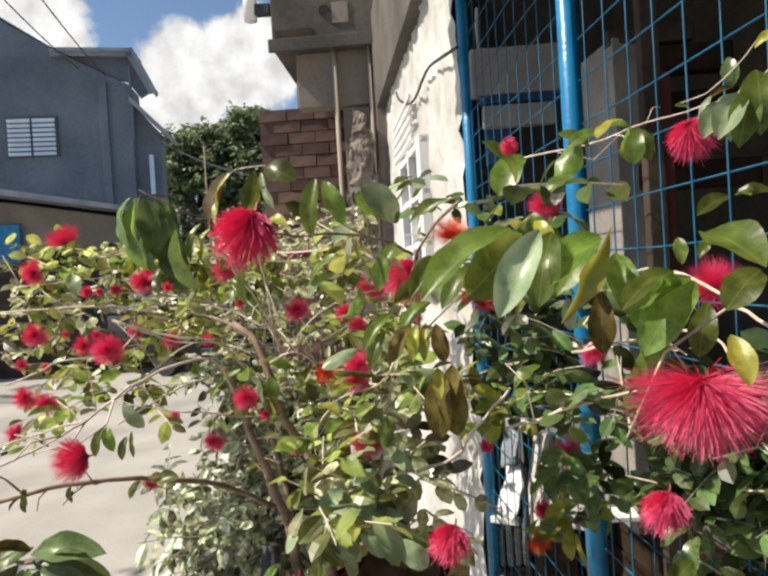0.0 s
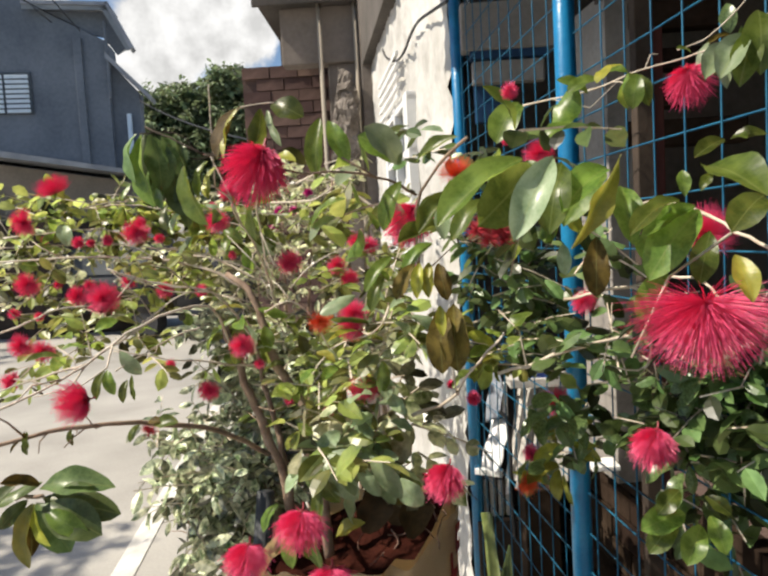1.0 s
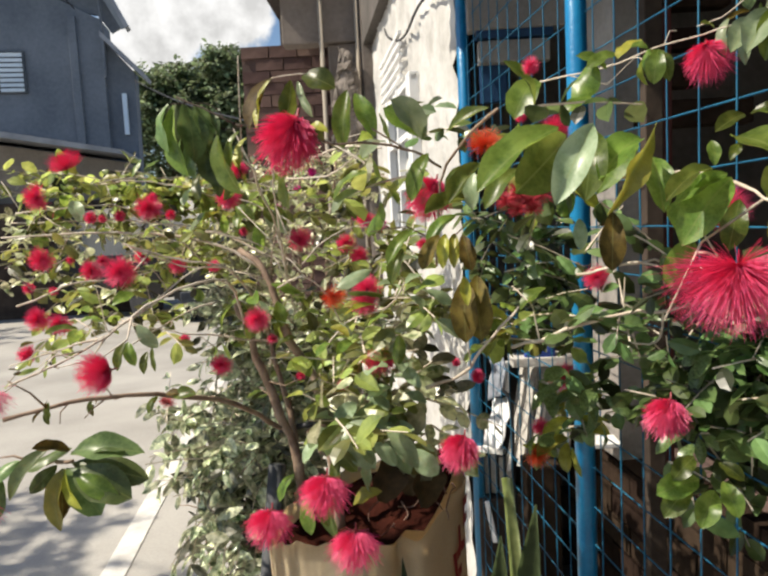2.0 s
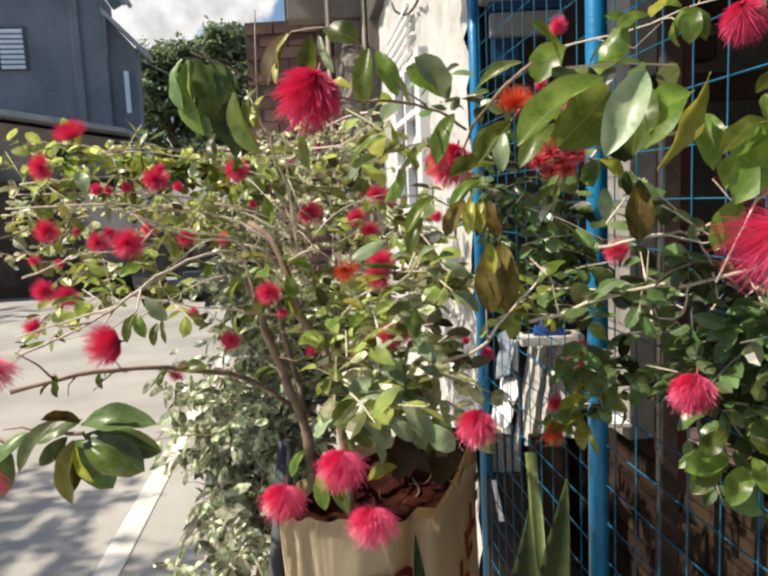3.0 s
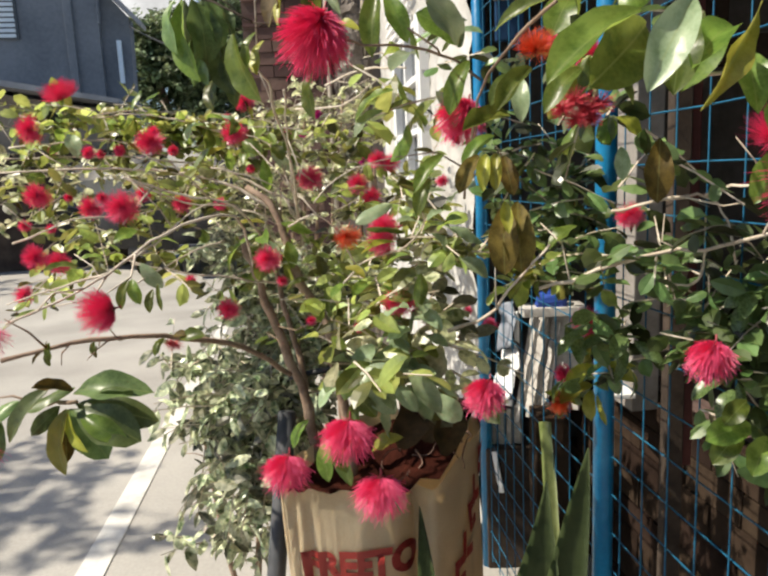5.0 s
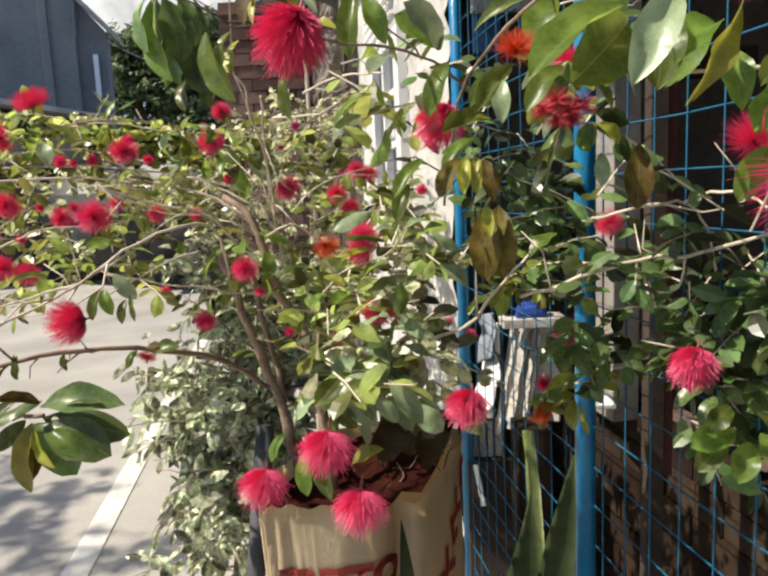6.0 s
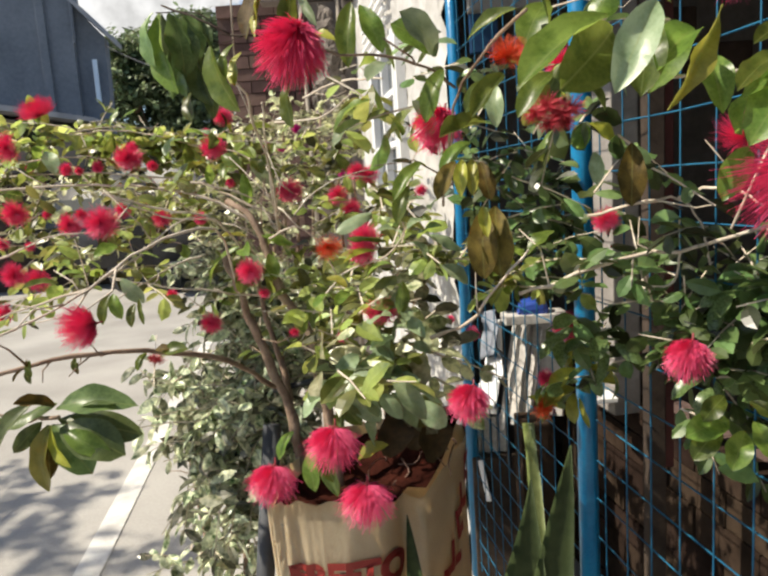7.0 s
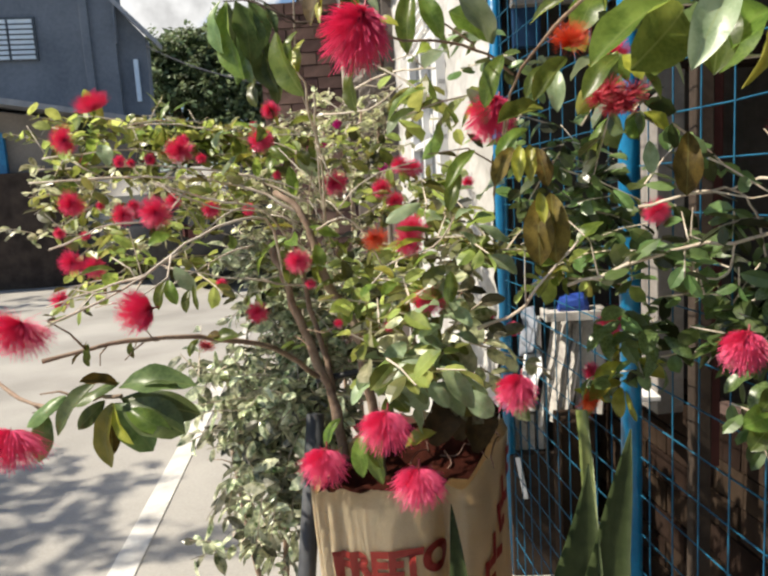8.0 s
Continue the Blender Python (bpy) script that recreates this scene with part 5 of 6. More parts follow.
L(bush, (0.046, 1.100, 1.092), (0.067, 1.080, 1.005), 3, M_LEAF_SHADED, (0.6, -0.75, 0.2), 1.20)
L(bush, (0.020, 1.120, 1.087), (0.039, 1.100, 1.016), 1, M_LEAF_SHADED, (0.2, -0.9, 0.3), 1.20)
L(bush, (0.033, 1.030, 1.117), (0.070, 1.010, 1.087), 3, M_LEAF_PALE, (-0.4, -0.7, 0.6), 1.10)
L(bush, (-0.052, 1.000, 1.161), (-0.022, 0.980, 1.106), 1, M_LEAF_PALE, (-0.5, -0.5, 0.7), 1.00)
L(bush, (-0.025, 1.000, 1.171), (-0.068, 0.980, 1.145), 3, M_LEAF_PALE, (-0.4, -0.5, 0.8), 1.00)
L(bush, (-0.070, 1.000, 1.138), (-0.044, 0.980, 1.107), 1, M_LEAF, (-0.5, -0.5, 0.7), 1.00)
L(bush, (-0.084, 1.120, 1.055), (-0.115, 1.100, 0.954), 1, M_LEAF, (-0.6, -0.6, 0.5), 0.90)
# rosette of leaves over the road
L(bush, (-0.338, 0.800, 1.208), (-0.260, 0.775, 1.227), 1, M_LEAF_G, (-0.55, -0.55, 0.7), 0.72)
L(bush, (-0.345, 0.815, 1.204), (-0.278, 0.790, 1.242), 5, M_LEAF_G, (0.2, 0.1, 0.9), 0.70)
L(bush, (-0.342, 0.810, 1.194), (-0.264, 0.785, 1.190), 5, M_LEAF_G, (0.25, -0.85, 0.5), 0.95)
L(bush, (-0.330, 0.790, 1.192), (-0.265, 0.765, 1.174), 3, M_LEAF_G, (0.35, -0.85, 0.5), 1.00)
L(bush, (-0.325, 0.785, 1.189), (-0.277, 0.760, 1.174), 1, M_LEAF, (0.0, -0.8, 0.6), 0.75)
L(bush, (-0.342, 0.790, 1.195), (-0.353, 0.765, 1.137), 1, M_LEAF_YEL, (-0.4, -0.9, 0.2), 0.85)
L(bush, (-0.355, 0.810, 1.187), (-0.345, 0.785, 1.141), 0, M_LEAF_DRY, (0.5, -0.8, 0.2), 0.85)
L(bush, (-0.343, 0.800, 1.192), (-0.301, 0.775, 1.151), 3, M_LEAF_G, (0.4, -0.9, 0.3), 1.00)
L(bush, (-0.340, 0.790, 1.195), (-0.319, 0.765, 1.158), 0, M_LEAF_YEL, (-0.6, -0.8, 0.2), 0.70)
L(bush, (-0.359, 0.810, 1.192), (-0.378, 0.785, 1.172), 1, M_LEAF_G, (0.3, -0.9, 0.3), 0.90)
L(bush, (-0.341, 0.810, 1.211), (-0.381, 0.785, 1.210), 5, M_LEAF_G, (-0.2, -0.5, 0.9), 0.95)
L(bush, (-0.356, 0.790, 1.218), (-0.395, 0.765, 1.175), 0, M_LEAF_G, (-0.55, -0.75, 0.4), 0.95)
L(bush, (-0.338, 0.800, 1.211), (-0.363, 0.775, 1.226), 2, M_LEAF_DRY, (0.0, -0.6, 0.8), 0.90)
L(bush, (-0.395, 0.800, 1.202), (-0.431, 0.775, 1.189), 5, M_LEAF_G, (0.0, -0.6, 0.8), 1.05)
L(bush, (-0.420, 0.800, 1.187), (-0.418, 0.775, 1.142), 1, M_LEAF_G, (0.5, -0.85, 0.2), 0.85)
branch(bush, [(-0.335, 0.800, 1.199), (-0.372, 0.810, 1.197), (-0.428, 0.830, 1.179), (-0.502, 0.870, 1.189), (-0.599, 0.950, 1.221)], 0.0022, 0.0025, M_BARK)
# pairs of leaves on the twigs over the road
for base, tip, s in (((-0.362, 1.020, 1.293), (-0.371, 1.000, 1.258), 0), ((-0.358, 1.020, 1.293), (-0.347, 1.000, 1.266), 1), ((-0.331, 1.020, 1.278), (-0.333, 1.000, 1.252), 0), ((-0.324, 1.020, 1.284), (-0.317, 1.000, 1.255), 4), ((-0.480, 1.020, 1.211), (-0.481, 1.010, 1.190), 1), ((-0.433, 1.050, 1.204), (-0.434, 1.040, 1.186), 1), ((-0.331, 1.100, 1.192), (-0.295, 1.080, 1.205), 1), ((-0.353, 1.100, 1.193), (-0.365, 1.080, 1.177), 1)):
    L(bush, base, tip, s)
for base, tip, s, m in (((-0.342, 1.100, 1.194), (-0.316, 1.090, 1.204), 1, M_LEAF_DRY), ((-0.331, 1.100, 1.195), (-0.297, 1.090, 1.198), 0, M_LEAF), ((-0.360, 1.100, 1.192), (-0.364, 1.090, 1.176), 1, M_LEAF_DRY), ((-0.481, 1.020, 1.200), (-0.482, 1.010, 1.216), 1, M_LEAF_DRY), ((-0.486, 1.020, 1.198), (-0.481, 1.010, 1.182), 1, M_LEAF), ((-0.489, 1.020, 1.200), (-0.503, 1.010, 1.186), 0, M_LEAF_DRY), ((-0.430, 1.050, 1.197), (-0.431, 1.040, 1.184), 1, M_LEAF_DRY),
                        ((-0.106, 0.980, 1.079), (-0.111, 0.950, 1.036), 1, M_LEAF), ((-0.096, 0.980, 1.078), (-0.082, 0.960, 1.039), 0, M_LEAF), ((-0.051, 1.000, 1.050), (-0.019, 0.980, 1.083), 1, M_LEAF_YEL), ((-0.065, 1.000, 1.126), (-0.072, 0.970, 1.091), 0, M_LEAF), ((-0.149, 1.100, 1.060), (-0.177, 1.080, 1.032), 1, M_LEAF)):
    L(bush, base, tip, s, m, (-0.3, -0.5, 0.8), 0.9)
# broad leaves by the fence
for base, tip in (((0.333, 0.800, 1.146), (0.298, 0.780, 1.125)), ((0.342, 0.800, 1.151), (0.294, 0.780, 1.151)), ((0.358, 0.800, 1.139), (0.332, 0.770, 1.117)), ((0.367, 0.800, 1.149), (0.370, 0.770, 1.125)), ((0.337, 0.800, 1.177), (0.308, 0.780, 1.165)), ((0.362, 0.800, 1.170), (0.380, 0.780, 1.160))):
    L(bush, base, tip, 3, M_LEAF)

def clump(plant, centre, spread, count, size, seed, material=None):
    """Single leaves round a twig's end, drooping outwards."""
    rnd = random.Random(seed)
    c = Vector(centre)
    for i in range(count):
        d = Vector((rnd.gauss(0, 1), rnd.gauss(0, 0.8), rnd.gauss(0, 0.8))).normalized()
        p = c + d * spread * rnd.random()
        way = (d + Vector((rnd.gauss(0, 0.4), rnd.gauss(0, 0.4), rnd.gauss(-0.35, 0.3)))).normalized()
        face = (rnd.gauss(0, 0.5), rnd.gauss(-0.3, 0.5), 1.0)
        leaf(plant, p, p + way * size * rnd.uniform(0.7, 1.2), rnd.choice((0, 1, 1, 3, 5)), material or rnd.choice((M_LEAF, M_LEAF, M_LEAF, M_LEAF, M_LEAF_YEL, M_LEAF_PALE)), face)


for n, (centre, spread, count, size) in enumerate((
        ((-0.052, 1.050, 1.151), 0.05, 10, 0.055), ((-0.003, 1.050, 1.127), 0.05, 12, 0.055), ((-0.016, 1.100, 1.186), 0.06, 10, 0.05), ((0.014, 1.100, 1.220), 0.05, 10, 0.05), ((-0.052, 1.200, 1.245), 0.06, 9, 0.05),
        ((0.313, 1.150, 1.153), 0.06, 14, 0.05), ((0.274, 1.180, 1.085), 0.05, 8, 0.05), ((0.029, 1.100, 1.340), 0.06, 9, 0.05), ((0.033, 1.100, 1.298), 0.06, 9, 0.05), ((0.194, 1.100, 1.273), 0.05, 8, 0.045))):
    # pale material on the clumps above the sack stands for sunlight
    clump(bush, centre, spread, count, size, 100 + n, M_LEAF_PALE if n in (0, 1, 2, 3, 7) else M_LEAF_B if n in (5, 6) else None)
# crumpled hanging leaves at the end of the high twig
L(bush, (0.442, 0.900, 1.696), (0.437, 0.888, 1.665), 1, M_LEAF_B, (-0.5, -0.8, 0.2), 1.10)
L(bush, (0.416, 0.890, 1.652), (0.397, 0.878, 1.612), 1, M_LEAF_PALE, (-0.7, -0.3, 0.6), 0.70)
L(bush, (0.432, 0.880, 1.650), (0.409, 0.868, 1.626), 0, M_LEAF_PALE, (-0.6, -0.5, 0.7), 0.70)
L(bush, (0.444, 0.890, 1.650), (0.423, 0.878, 1.606), 1, M_LEAF_PALE, (-0.7, -0.6, 0.4), 0.65)
L(bush, (0.439, 0.910, 1.650), (0.427, 0.898, 1.617), 0, M_LEAF_B, (0.3, -0.9, 0.2), 0.80)
L(bush, (0.457, 0.900, 1.671), (0.440, 0.888, 1.614), 1, M_LEAF, (0.4, -0.9, 0.2), 0.75)
L(bush, (0.469, 0.910, 1.670), (0.462, 0.898, 1.611), 0, M_LEAF, (-0.2, -0.9, 0.1), 0.80)
L(bush, (0.472, 0.900, 1.675), (0.477, 0.888, 1.624), 3, M_LEAF, (0.5, -0.8, 0.2), 0.80)
L(bush, (0.456, 0.880, 1.670), (0.457, 0.868, 1.629), 1, M_LEAF_PALE, (-0.8, -0.3, 0.5), 0.50)
L(bush, (0.446, 0.900, 1.661), (0.412, 0.888, 1.652), 0, M_LEAF_DRY, (-0.2, -0.6, 0.7), 0.50)
L(bush, (0.450, 0.860, 1.691), (0.465, 0.848, 1.709), 1, M_LEAF_YEL, (-0.4, -0.8, 0.4), 0.80)
branch(bush, [(0.385, 0.900, 1.648), (0.414, 0.900, 1.657), (0.443, 0.890, 1.680), (0.458, 0.870, 1.702)], 0.0014, 0.0011)
clump(bush, (0.330, 0.900, 1.626), 0.02, 8, 0.034, 93)
for n, (centre, spread, count, size) in enumerate((
        ((-0.142, 1.300, 1.244), 0.05, 7, 0.05), ((-0.238, 1.300, 1.319), 0.05, 7, 0.05), ((-0.204, 1.350, 1.321), 0.05, 6, 0.05), ((-0.446, 1.150, 1.308), 0.06, 9, 0.045), ((-0.634, 1.450, 1.529), 0.06, 9, 0.05), ((-0.395, 1.500, 1.536), 0.06, 9, 0.05),
        ((-0.282, 1.500, 1.500), 0.06, 9, 0.05), ((0.451, 1.000, 1.244), 0.07, 12, 0.05), ((0.439, 1.000, 1.140), 0.06, 10, 0.05), ((0.260, 1.000, 1.472), 0.06, 10, 0.05), ((0.223, 0.950, 1.538), 0.06, 12, 0.055), ((0.033, 0.900, 1.513), 0.06, 7, 0.045), ((-0.329, 1.450, 1.481), 0.05, 7, 0.05), ((-0.520, 1.500, 1.553), 0.06, 8, 0.05))):
    clump(bush, centre, spread, count, size, 200 + n, M_LEAF_B if n in (7, 8) else None)

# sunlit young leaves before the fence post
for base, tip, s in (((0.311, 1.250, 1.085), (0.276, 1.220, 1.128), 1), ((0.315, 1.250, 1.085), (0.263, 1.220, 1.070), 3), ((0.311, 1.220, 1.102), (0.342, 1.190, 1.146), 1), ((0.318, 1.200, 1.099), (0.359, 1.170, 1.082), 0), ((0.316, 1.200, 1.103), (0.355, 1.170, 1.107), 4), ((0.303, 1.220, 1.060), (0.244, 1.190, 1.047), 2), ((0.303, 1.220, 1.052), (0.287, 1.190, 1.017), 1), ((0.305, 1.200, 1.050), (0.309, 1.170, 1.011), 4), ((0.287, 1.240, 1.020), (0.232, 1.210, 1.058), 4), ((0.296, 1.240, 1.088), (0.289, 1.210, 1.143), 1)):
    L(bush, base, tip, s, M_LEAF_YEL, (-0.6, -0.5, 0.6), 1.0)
leaf_cloud("foliage", [((-0.728, 1.580, 1.553), (0.14, 0.14, 0.05), 152), ((-0.584, 1.580, 1.544), (0.14, 0.15, 0.05), 175), ((-0.469, 1.630, 1.519), (0.12, 0.15, 0.06), 175), ((-0.367, 1.730, 1.496), (0.10, 0.15, 0.08), 140),
                       ((-0.662, 1.480, 1.437), (0.13, 0.12, 0.07), 130), ((-0.481, 1.430, 1.408), (0.12, 0.12, 0.06), 94), ((-0.627, 1.380, 1.328), (0.12, 0.1, 0.05), 77), ((-0.404, 1.530, 1.350), (0.10, 0.1, 0.06), 86),
                       ((-0.423, 1.330, 1.284), (0.10, 0.1, 0.05), 51), ((-0.583, 1.230, 1.267), (0.10, 0.1, 0.03), 37), ((-0.322, 1.530, 1.253), (0.08, 0.1, 0.06), 60)],
           0.033, M_LEAF_S, bush, 11, "small green leaves")
leaf_cloud("foliage", [((-0.146, 1.800, 1.485), (0.12, 0.2, 0.10), 115), ((-0.018, 1.600, 1.374), (0.10, 0.15, 0.10), 101), ((-0.154, 1.600, 1.277), (0.12, 0.15, 0.10), 101), ((0.013, 1.350, 1.254), (0.09, 0.12, 0.09), 81), ((-0.209, 1.600, 1.127), (0.09, 0.12, 0.08), 60),
                       ((-0.025, 1.200, 1.180), (0.08, 0.1, 0.08), 60), ((-0.046, 1.050, 1.151), (0.07, 0.08, 0.05), 40), ((0.001, 1.050, 1.133), (0.06, 0.08, 0.05), 38), ((0.059, 1.150, 1.335), (0.07, 0.1, 0.08), 60),
                       ((0.043, 1.000, 1.528), (0.08, 0.06, 0.05), 27), ((0.174, 1.200, 1.239), (0.06, 0.08, 0.03), 32)],
           0.042, M_LEAF_S, bush, 12, "small green leaves")
leaf_cloud("foliage", [((0.235, 1.200, 1.435), (0.08, 0.1, 0.06), 40), ((0.283, 1.250, 1.338), (0.08, 0.1, 0.08), 64), ((0.253, 1.200, 1.257), (0.09, 0.1, 0.04), 35), ((0.284, 1.000, 1.453), (0.06, 0.06, 0.05), 35), ((0.335, 1.100, 1.321), (0.07, 0.08, 0.05), 28), ((0.328, 1.200, 1.108), (0.07, 0.08, 0.06), 46), ((0.457, 1.050, 1.222), (0.08, 0.1, 0.08), 119), ((0.465, 1.000, 1.165), (0.06, 0.08, 0.07), 88), ((0.383, 1.100, 1.218), (0.06, 0.06, 0.04), 20), ((0.223, 0.950, 1.538), (0.06, 0.06, 0.06), 25)],
           0.04, M_LEAF_B, bush, 13, "small dark bluish green leaves")
leaf_cloud("foliage", [((0.092, 1.300, 1.595), (0.08, 0.1, 0.05), 30), ((0.437, 1.050, 1.344), (0.05, 0.05, 0.03), 20), ((0.216, 1.350, 1.442), (0.09, 0.08, 0.07), 53), ((0.284, 1.350, 1.378), (0.09, 0.08, 0.07), 63), ((0.263, 1.350, 1.291), (0.09, 0.08, 0.06), 63), ((0.311, 1.300, 1.275), (0.06, 0.08, 0.05), 34), ((0.169, 1.300, 1.318), (0.07, 0.08, 0.06), 34), ((0.505, 1.050, 1.100), (0.07, 0.07, 0.06), 66), ((0.465, 1.100, 1.054), (0.05, 0.06, 0.04), 32), ((0.489, 1.000, 1.200), (0.06, 0.07, 0.09), 90), ((0.510, 1.020, 1.160), (0.07, 0.10, 0.10), 150), ((0.500, 0.930, 1.280), (0.05, 0.10, 0.09), 110), ((0.480, 1.150, 1.180), (0.05, 0.10, 0.09), 80)],
           0.04, M_LEAF_B, bush, 15, "small dark bluish green leaves")

# cream hedge colour makes these leaves look sunlit
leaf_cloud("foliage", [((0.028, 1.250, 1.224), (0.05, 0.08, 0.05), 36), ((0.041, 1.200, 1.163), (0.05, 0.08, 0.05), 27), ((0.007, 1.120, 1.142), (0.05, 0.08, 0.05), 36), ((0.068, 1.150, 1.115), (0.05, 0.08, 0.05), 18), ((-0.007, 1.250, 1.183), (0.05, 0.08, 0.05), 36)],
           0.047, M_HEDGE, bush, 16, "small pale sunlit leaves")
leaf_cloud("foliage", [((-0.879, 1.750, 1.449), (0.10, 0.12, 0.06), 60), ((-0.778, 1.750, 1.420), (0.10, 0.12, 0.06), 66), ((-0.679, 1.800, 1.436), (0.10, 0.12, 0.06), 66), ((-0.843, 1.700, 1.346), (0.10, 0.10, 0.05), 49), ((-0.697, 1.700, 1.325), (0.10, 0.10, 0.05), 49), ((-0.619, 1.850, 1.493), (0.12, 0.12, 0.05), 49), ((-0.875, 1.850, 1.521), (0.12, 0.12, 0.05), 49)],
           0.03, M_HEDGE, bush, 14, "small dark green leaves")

# ---- variegated shrub behind the sack ----
shrub = thing("variegated_shrub", (-0.45, 1.75, 0), "bushy shrub with small green and cream leaves beside the road", "shrub")
branch(shrub, [Vector((-0.42, 1.75, 0)), Vector((-0.40, 1.72, 0.5)), Vector((-0.33, 1.7, 1.0))], 0.012, 0.006, M_BARK, "stem")
branch(shrub, [Vector((-0.40, 1.78, 0)), Vector((-0.5, 1.8, 0.4)), Vector((-0.55, 1.82, 0.8))], 0.010, 0.005, M_BARK, "stem")
leaf_cloud("foliage", [((-0.398, 1.750, 0.834), (0.14, 0.15, 0.13), 430), ((-0.408, 1.700, 0.729), (0.09, 0.12, 0.12), 180), ((-0.354, 1.700, 0.597), (0.08, 0.12, 0.12), 95), ((-0.359, 1.800, 0.969), (0.13, 0.13, 0.09), 270), ((-0.265, 1.700, 1.039), (0.09, 0.1, 0.1), 200), ((-0.483, 1.800, 0.977), (0.06, 0.1, 0.08), 102), ((-0.267, 1.600, 0.835), (0.06, 0.08, 0.08), 221), ((-0.489, 1.700, 0.539), (0.05, 0.08, 0.05), 85), ((-0.527, 1.700, 0.978), (0.06, 0.05, 0.03), 45), ((-0.377, 1.600, 0.946), (0.08, 0.08, 0.05), 200)],
           0.046, M_VARIEG, shrub, 21, "small variegated leaves", shapes=WAVY, flat=0.9)
leaf_cloud("foliage", [((-0.444, 1.650, 0.850), (0.05, 0.06, 0.06), 120), ((-0.476, 1.600, 0.742), (0.03, 0.04, 0.05), 45), ((-0.374, 1.550, 0.747), (0.05, 0.05, 0.08), 160), ((-0.503, 1.600, 0.598), (0.03, 0.04, 0.04), 36), ((-0.458, 1.950, 1.249), (0.09, 0.1, 0.06), 130), ((-0.374, 1.900, 1.184), (0.09, 0.1, 0.06), 130), ((-0.293, 1.850, 1.121), (0.08, 0.1, 0.06), 120), ((-0.408, 1.850, 1.116), (0.08, 0.1, 0.06), 120), ((-0.221, 1.900, 1.148), (0.08, 0.1, 0.06), 120), ((-0.290, 1.550, 0.946), (0.06, 0.06, 0.06), 160)],
           0.046, M_VARIEG, shrub, 23, "small variegated leaves", shapes=WAVY, flat=0.9)

leaf_cloud("foliage", [((-0.342, 1.850, 1.078), (0.08, 0.08, 0.06), 130), ((-0.242, 1.850, 1.020), (0.08, 0.08, 0.06), 130), ((-0.155, 1.950, 1.077), (0.08, 0.08, 0.07), 130), ((-0.264, 2.000, 1.158), (0.09, 0.08, 0.07), 130), ((-0.099, 2.050, 1.157), (0.08, 0.08, 0.07), 110)],
           0.046, M_VARIEG, shrub, 25, "small variegated leaves", shapes=WAVY, flat=0.9)

# ---- pale-leaved shrub against the white wall ----
pale = thing("wall_shrub", (0.05, 2.6, 0), "loose sunlit green shrub with dry twigs before the white wall", "shrub")
branch(pale, [Vector((0.0, 2.6, 0)), Vector((-0.05, 2.6, 0.8)), Vector((-0.1, 2.6, 1.5))], 0.012, 0.005, M_BARK, "stem")
leaf_cloud("foliage", [((-0.227, 2.600, 1.646), (0.2, 0.2, 0.12), 320), ((-0.022, 2.500, 1.524), (0.16, 0.2, 0.12), 9), ((0.099, 2.200, 1.487), (0.10, 0.2, 0.10), 9), ((0.013, 2.000, 1.323), (0.10, 0.2, 0.15), 9), ((-0.401, 2.800, 1.638), (0.2, 0.2, 0.12), 260), ((-0.600, 2.600, 1.618), (0.2, 0.2, 0.06), 140), ((-0.246, 2.600, 1.403), (0.25, 0.25, 0.2), 380)],
           0.036, M_HEDGE, pale, 22, "small sunlit leaves")
leaf_cloud("foliage", [((-0.142, 2.400, 1.200), (0.17, 0.2, 0.2), 9), ((-0.327, 2.500, 1.132), (0.2, 0.2, 0.2), 500), ((-0.175, 2.200, 1.005), (0.16, 0.16, 0.16), 240), ((-0.411, 2.200, 1.446), (0.16, 0.2, 0.08), 260), ((-0.536, 2.100, 1.411), (0.14, 0.15, 0.07), 200), ((-0.453, 2.200, 1.314), (0.14, 0.15, 0.07), 200), ((-0.646, 2.000, 1.392), (0.12, 0.15, 0.05), 110)],
           0.036, M_HEDGE, pale, 24, "small sunlit leaves")

for foot, top in (((-0.424, 2.700, 1.189), (-0.409, 2.700, 1.613)), ((-0.370, 2.650, 1.191), (-0.337, 2.600, 1.636)), ((-0.263, 2.600, 1.188), (-0.196, 2.600, 1.696)), ((-0.333, 2.700, 1.146), (-0.297, 2.800, 1.594)), ((-0.148, 2.500, 1.191), (-0.132, 2.500, 1.647))):
    branch(pale, [Vector((foot[0], foot[1], 0.0)), foot, top], 0.009, 0.004, M_BARK, "stem")

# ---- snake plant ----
# lighter copy of the snake plant green, with sunlight put into the colour
M_SNAKE_LIT = mat("sunlit_snake_leaf", (0.16, 0.20, 0.06), (0.33, 0.37, 0.15), 30.0, 0.4, 0.15, 90.0)
snake = thing("snake_plant", (0.11, 0.75, 0), "snake plant with tall pointed dark green leaves", "plant")
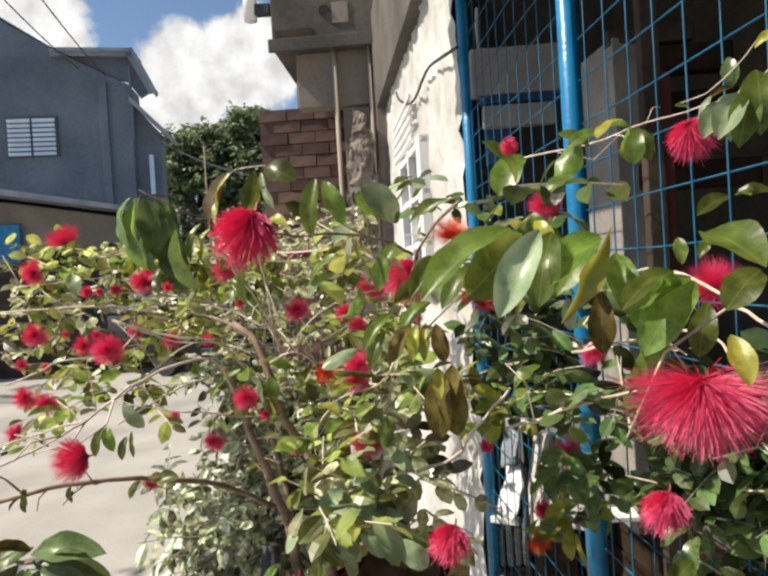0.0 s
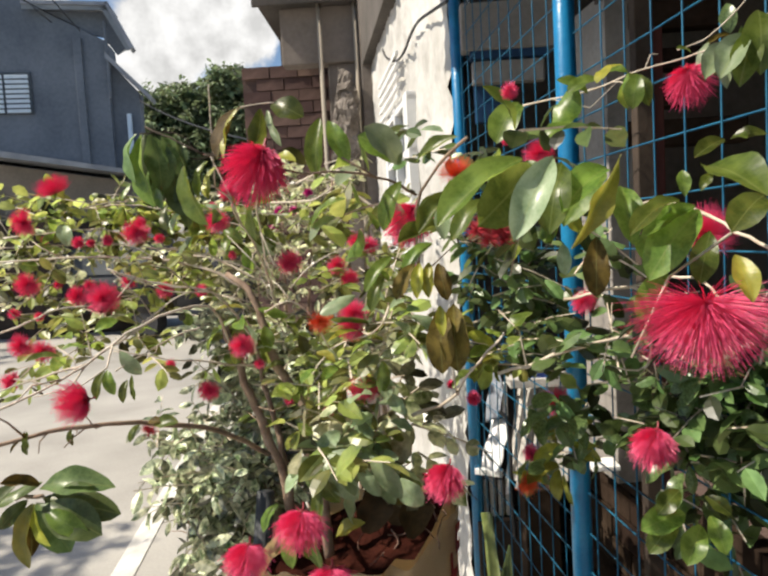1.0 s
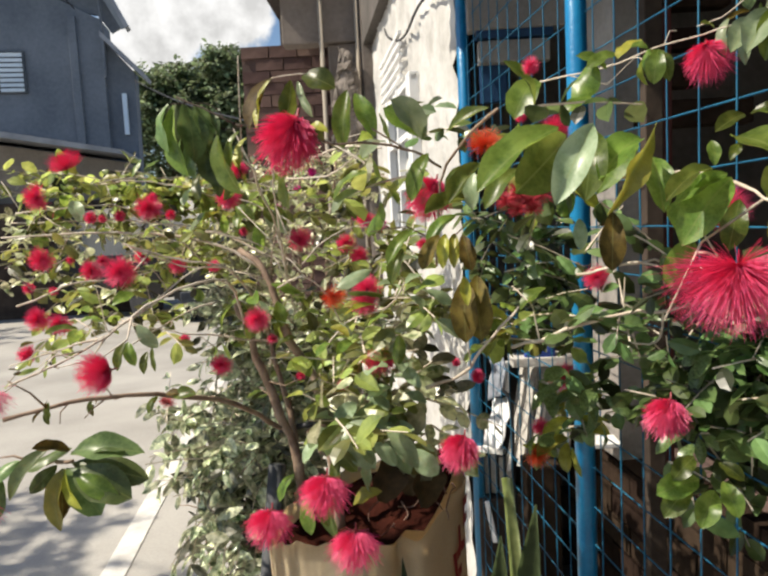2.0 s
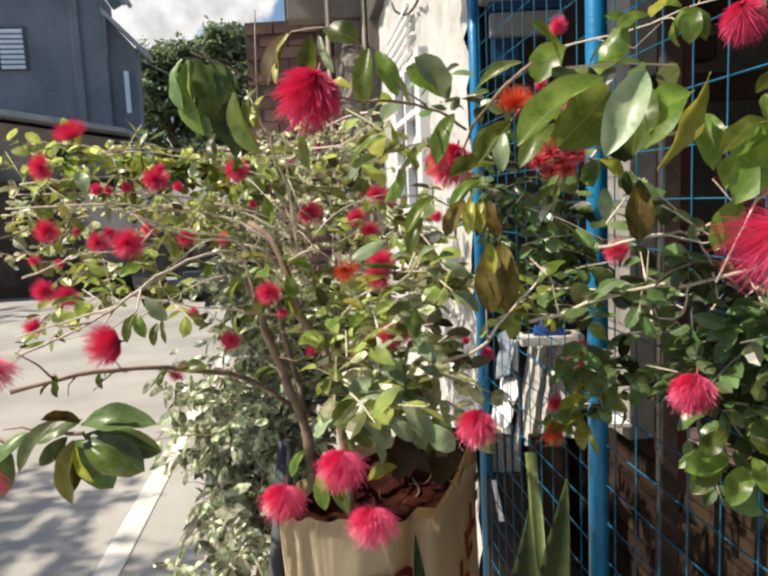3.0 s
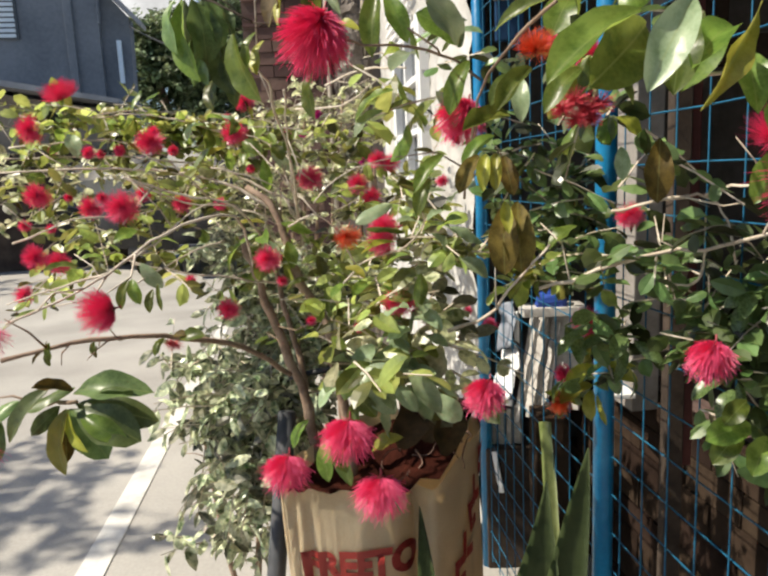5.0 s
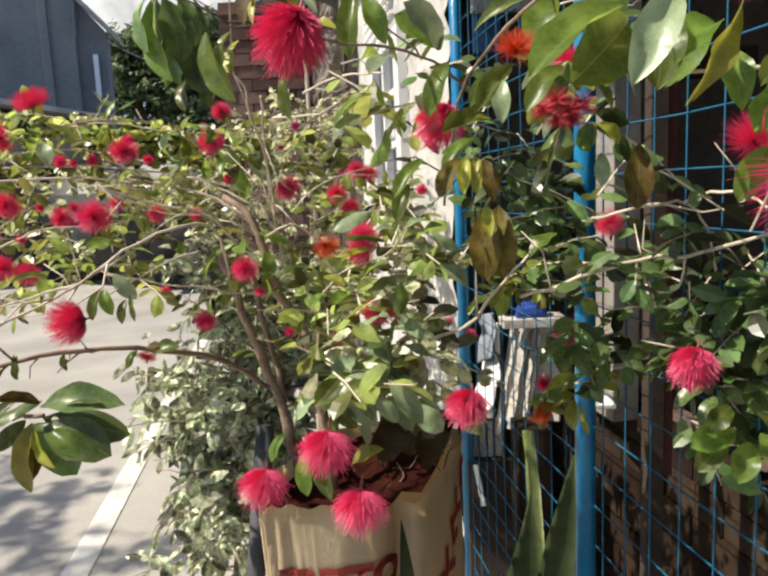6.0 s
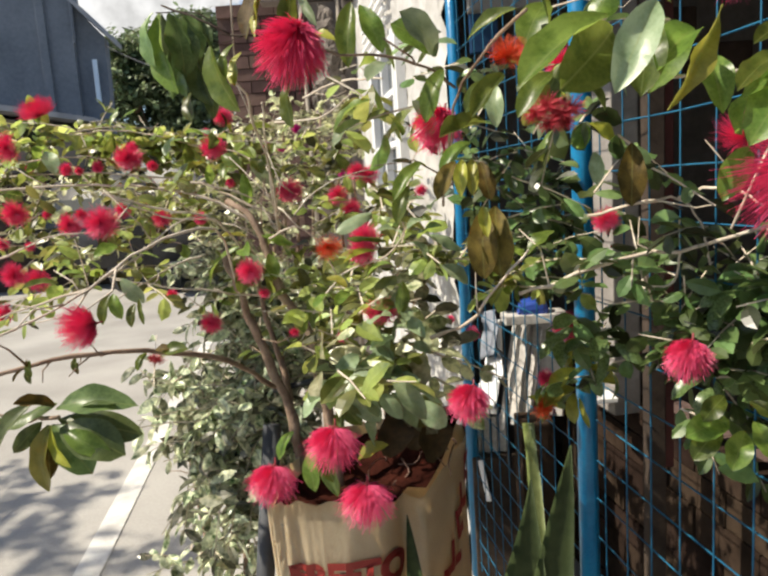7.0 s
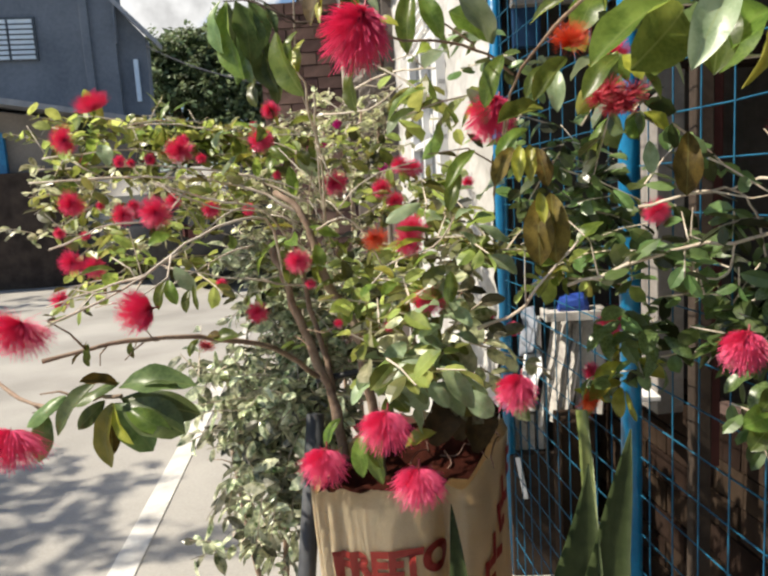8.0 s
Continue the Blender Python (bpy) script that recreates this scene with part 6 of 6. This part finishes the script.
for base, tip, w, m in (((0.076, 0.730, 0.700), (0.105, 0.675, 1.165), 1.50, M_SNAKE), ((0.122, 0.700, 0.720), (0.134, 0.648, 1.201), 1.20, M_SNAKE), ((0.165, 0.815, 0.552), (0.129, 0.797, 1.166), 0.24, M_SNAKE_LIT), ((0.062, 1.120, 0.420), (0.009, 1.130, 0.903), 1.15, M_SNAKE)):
    base, tip = Vector(base), Vector(tip)
    b = bmesh.new()
    f = frame_from(tip - base, (-0.3, -0.9, 0.1))
    long = (tip - base).length
    grid = []
    for i in range(21):
        t = i / 20
        wd = 0.027 * w * ((1.0 if t < 0.94 else 0.8) if w < 0.5 else 1.0 if t < 0.35 else max(0.0, 1 - ((t - 0.35) / 0.65) ** 1.35)) + 0.0006
        wd *= 1 + 0.06 * math.sin(17 * t + 9 * w)
        row = []
        for s in (-1, -0.5, 0, 0.5, 1):
            q = Vector((t * long, s * wd + 0.01 * math.sin(4 * t + w * 5), -0.35 * wd * (1 - s * s) + 0.007 * math.sin(7 * t + 5 * w)))
            row.append(b.verts.new(f @ q + base))
        grid.append(row)
    for r0, r1 in zip(grid, grid[1:]):
        for k in range(4):
            b.faces.new((r0[k], r0[k + 1], r1[k + 1], r1[k]))
    bmesh.ops.solidify(b, geom=b.faces[:], thickness=0.003)
    part("leaf", b, m, snake, smooth=True)

# ---- trees beyond the houses ----
def tree(place, crown, size, seed):
    t = thing("tree", place, "large leafy green tree behind the houses", "tree", "background trees")
    top = Vector(crown[0][0])
    part("trunk", tube(smooth_path([Vector(place), Vector(place).lerp(top, 0.5) + Vector((0.2, 0, 0)), top], 4), 0.28, 0.10, 9, wobble=0.2), M_BARK, t)
    leaf_cloud("crown", crown, size, M_TREE, t, seed, twig=False)


tree((-7.2, 23, 0), [((-8.2, 22.6, 6.0), (1.2, 1.2, 0.9), 3200), ((-6.9, 23, 6.3), (1.5, 1.5, 0.9), 5200), ((-5.6, 22.8, 6.9), (0.8, 1.2, 0.6), 3000), ((-7.9, 22.5, 5.2), (1.5, 1.4, 1.1), 4200), ((-6.2, 22.5, 5.0), (1.6, 1.4, 1.2), 5600), ((-4.9, 22.5, 5.6), (0.9, 1.2, 0.8), 2800), ((-5.6, 22.5, 3.4), (2.0, 1.4, 1.3), 5600), ((-8.6, 23, 3.8), (1.5, 1.4, 1.3), 2400)], 0.19, 31)
tree((-3.6, 24, 0), [((-3.7, 24, 5.5), (0.9, 1.4, 0.8), 2600), ((-4.2, 23, 3.9), (1.3, 1.4, 1.2), 3000), ((-2.8, 24, 4.2), (1.4, 1.4, 1.4), 2600)], 0.19, 32)


# ---- things on the far side of the road ----
def parked_car(place, turn, label):
    """A boxy car with its tail towards the near end of the road."""
    car = thing("parked_car", place, label, "car")
    at = pose(*place, 0, 0, turn)
    bm = prism([(-2.0, 0.40), (2.0, 0.40), (2.05, 0.9), (1.9, 1.08), (1.3, 1.15), (0.85, 1.92), (-1.85, 1.96), (-1.98, 1.15)], -0.85, 0.85)
    bmesh.ops.bevel(bm, geom=bm.edges[:], offset=0.05, segments=2, affect="EDGES")
    bmesh.ops.transform(bm, matrix=at @ pose(0, 0, 0, 0, 0, 90), verts=bm.verts)
    part("car_body", bm, M_BLACK, car, smooth=True)
    for x in (-0.87, 0.87):
        part("side_window", box((-0.01, -1.5, 1.12), (0.01, 0.6, 1.6), 0.005, at @ Matrix.Translation((x, 0, 0))), M_GLASS, car)
        part("tail_light", box((x * 0.86 - 0.09, -2.02, 0.86), (x * 0.86 + 0.09, -1.975, 1.06), 0.01, at), M_REDWOOD, car, "dark red tail light")
    part("rear_window", box((-0.6, -2.03, 1.15), (0.6, -2.0, 1.62), 0.005, at @ pose(0, 0.12, 0)), M_GLASS, car)
    part("rear_bumper", box((-0.75, -2.1, 0.35), (0.75, -1.98, 0.55), 0.02, at), M_DARKGREY, car)
    for x in (-0.72, 0.72):
        for y in (-1.25, 1.3):
            part("wheel", tube([at @ Vector((x - 0.1, y, 0.32)), at @ Vector((x + 0.1, y, 0.32))], 0.32, 0.32, 20), M_BLACK, car)


parked_car((-3.0, 12.3, 0), 9, "dark parked car half hidden behind the bush")
parked_car((-5.15, 12.6, 0), 60, "dark parked van before the grey house")
for place in ((-0.393, 2.400, 1.511), (-0.366, 2.400, 1.573), (-0.276, 2.500, 1.637), (-0.116, 2.300, 1.471), (-0.332, 2.500, 1.577)):
    bud(pale, place, 0.018, 5)
for place in ((0.195, 0.900, 1.615), (0.236, 1.200, 1.602)):
    bud(bush, place, 0.011)

roadside_tree = thing("roadside_tree", (-12.6, 1.8, 0), "tall roadside tree whose leaves shade the road", "tree")
part("trunk", tube(smooth_path([Vector((-12.6, 1.8, 0)), Vector((-12.5, 1.9, 4.5)), Vector((-11.6, 1.9, 8.2)), Vector((-10.0, 1.6, 9.9))], 5), 0.26, 0.03, 9, wobble=0.2), M_BARK, roadside_tree)
part("limb", tube(smooth_path([Vector((-12.5, 1.9, 4.4)), Vector((-9.5, 2.4, 4.9)), Vector((-6.6, 2.8, 4.6))], 5), 0.05, 0.012, 7, wobble=0.2), M_BARK, roadside_tree)
leaf_cloud("crown", [((-5.89, 2.86, 4.50), (0.22, 0.29, 0.25), 168), ((-5.42, 2.51, 4.50), (0.28, 0.36, 0.25), 192), ((-5.27, 2.70, 4.50), (0.16, 0.21, 0.25), 84),
                     ((-5.45, 2.27, 4.50), (0.28, 0.36, 0.25), 192), ((-5.14, 2.15, 4.50), (0.28, 0.36, 0.25), 168), ((-4.83, 2.03, 4.50), (0.15, 0.20, 0.25), 84),
                     ((-5.39, 2.02, 4.50), (0.28, 0.36, 0.25), 192), ((-4.64, 2.08, 4.50), (0.13, 0.17, 0.25), 72), ((-5.93, 2.49, 4.50), (0.40, 0.52, 0.25), 480),
                     ((-6.55, 2.81, 4.50), (0.50, 0.65, 0.25), 720)], 0.062, M_TREE, roadside_tree, 33, twig=False)
leaf_cloud("crown", [((-14.45, 8.39, 10.00), (0.70, 0.84, 0.25), 170), ((-15.09, 7.80, 10.00), (0.80, 0.96, 0.25), 190), ((-17.09, 11.21, 10.00), (0.80, 0.96, 0.25), 170),
                     ((-14.74, 9.37, 10.00), (0.35, 0.42, 0.25), 40)], 0.15, M_TREE, roadside_tree, 34, twig=False)

# ---- single bricks and blocks ----
pieces(brick_house, "brick", M_BRICK, (-1.16, 5.41, 0.9), (1, 0, 0), (0, 0, 1), (0, 1, 0), 3, 21, 0.22, 0.093, 0.008, 0.032, 41)
fx, fy = Vector((-0.1544, 0.988, 0)), Vector((0.988, 0.1544, 0))
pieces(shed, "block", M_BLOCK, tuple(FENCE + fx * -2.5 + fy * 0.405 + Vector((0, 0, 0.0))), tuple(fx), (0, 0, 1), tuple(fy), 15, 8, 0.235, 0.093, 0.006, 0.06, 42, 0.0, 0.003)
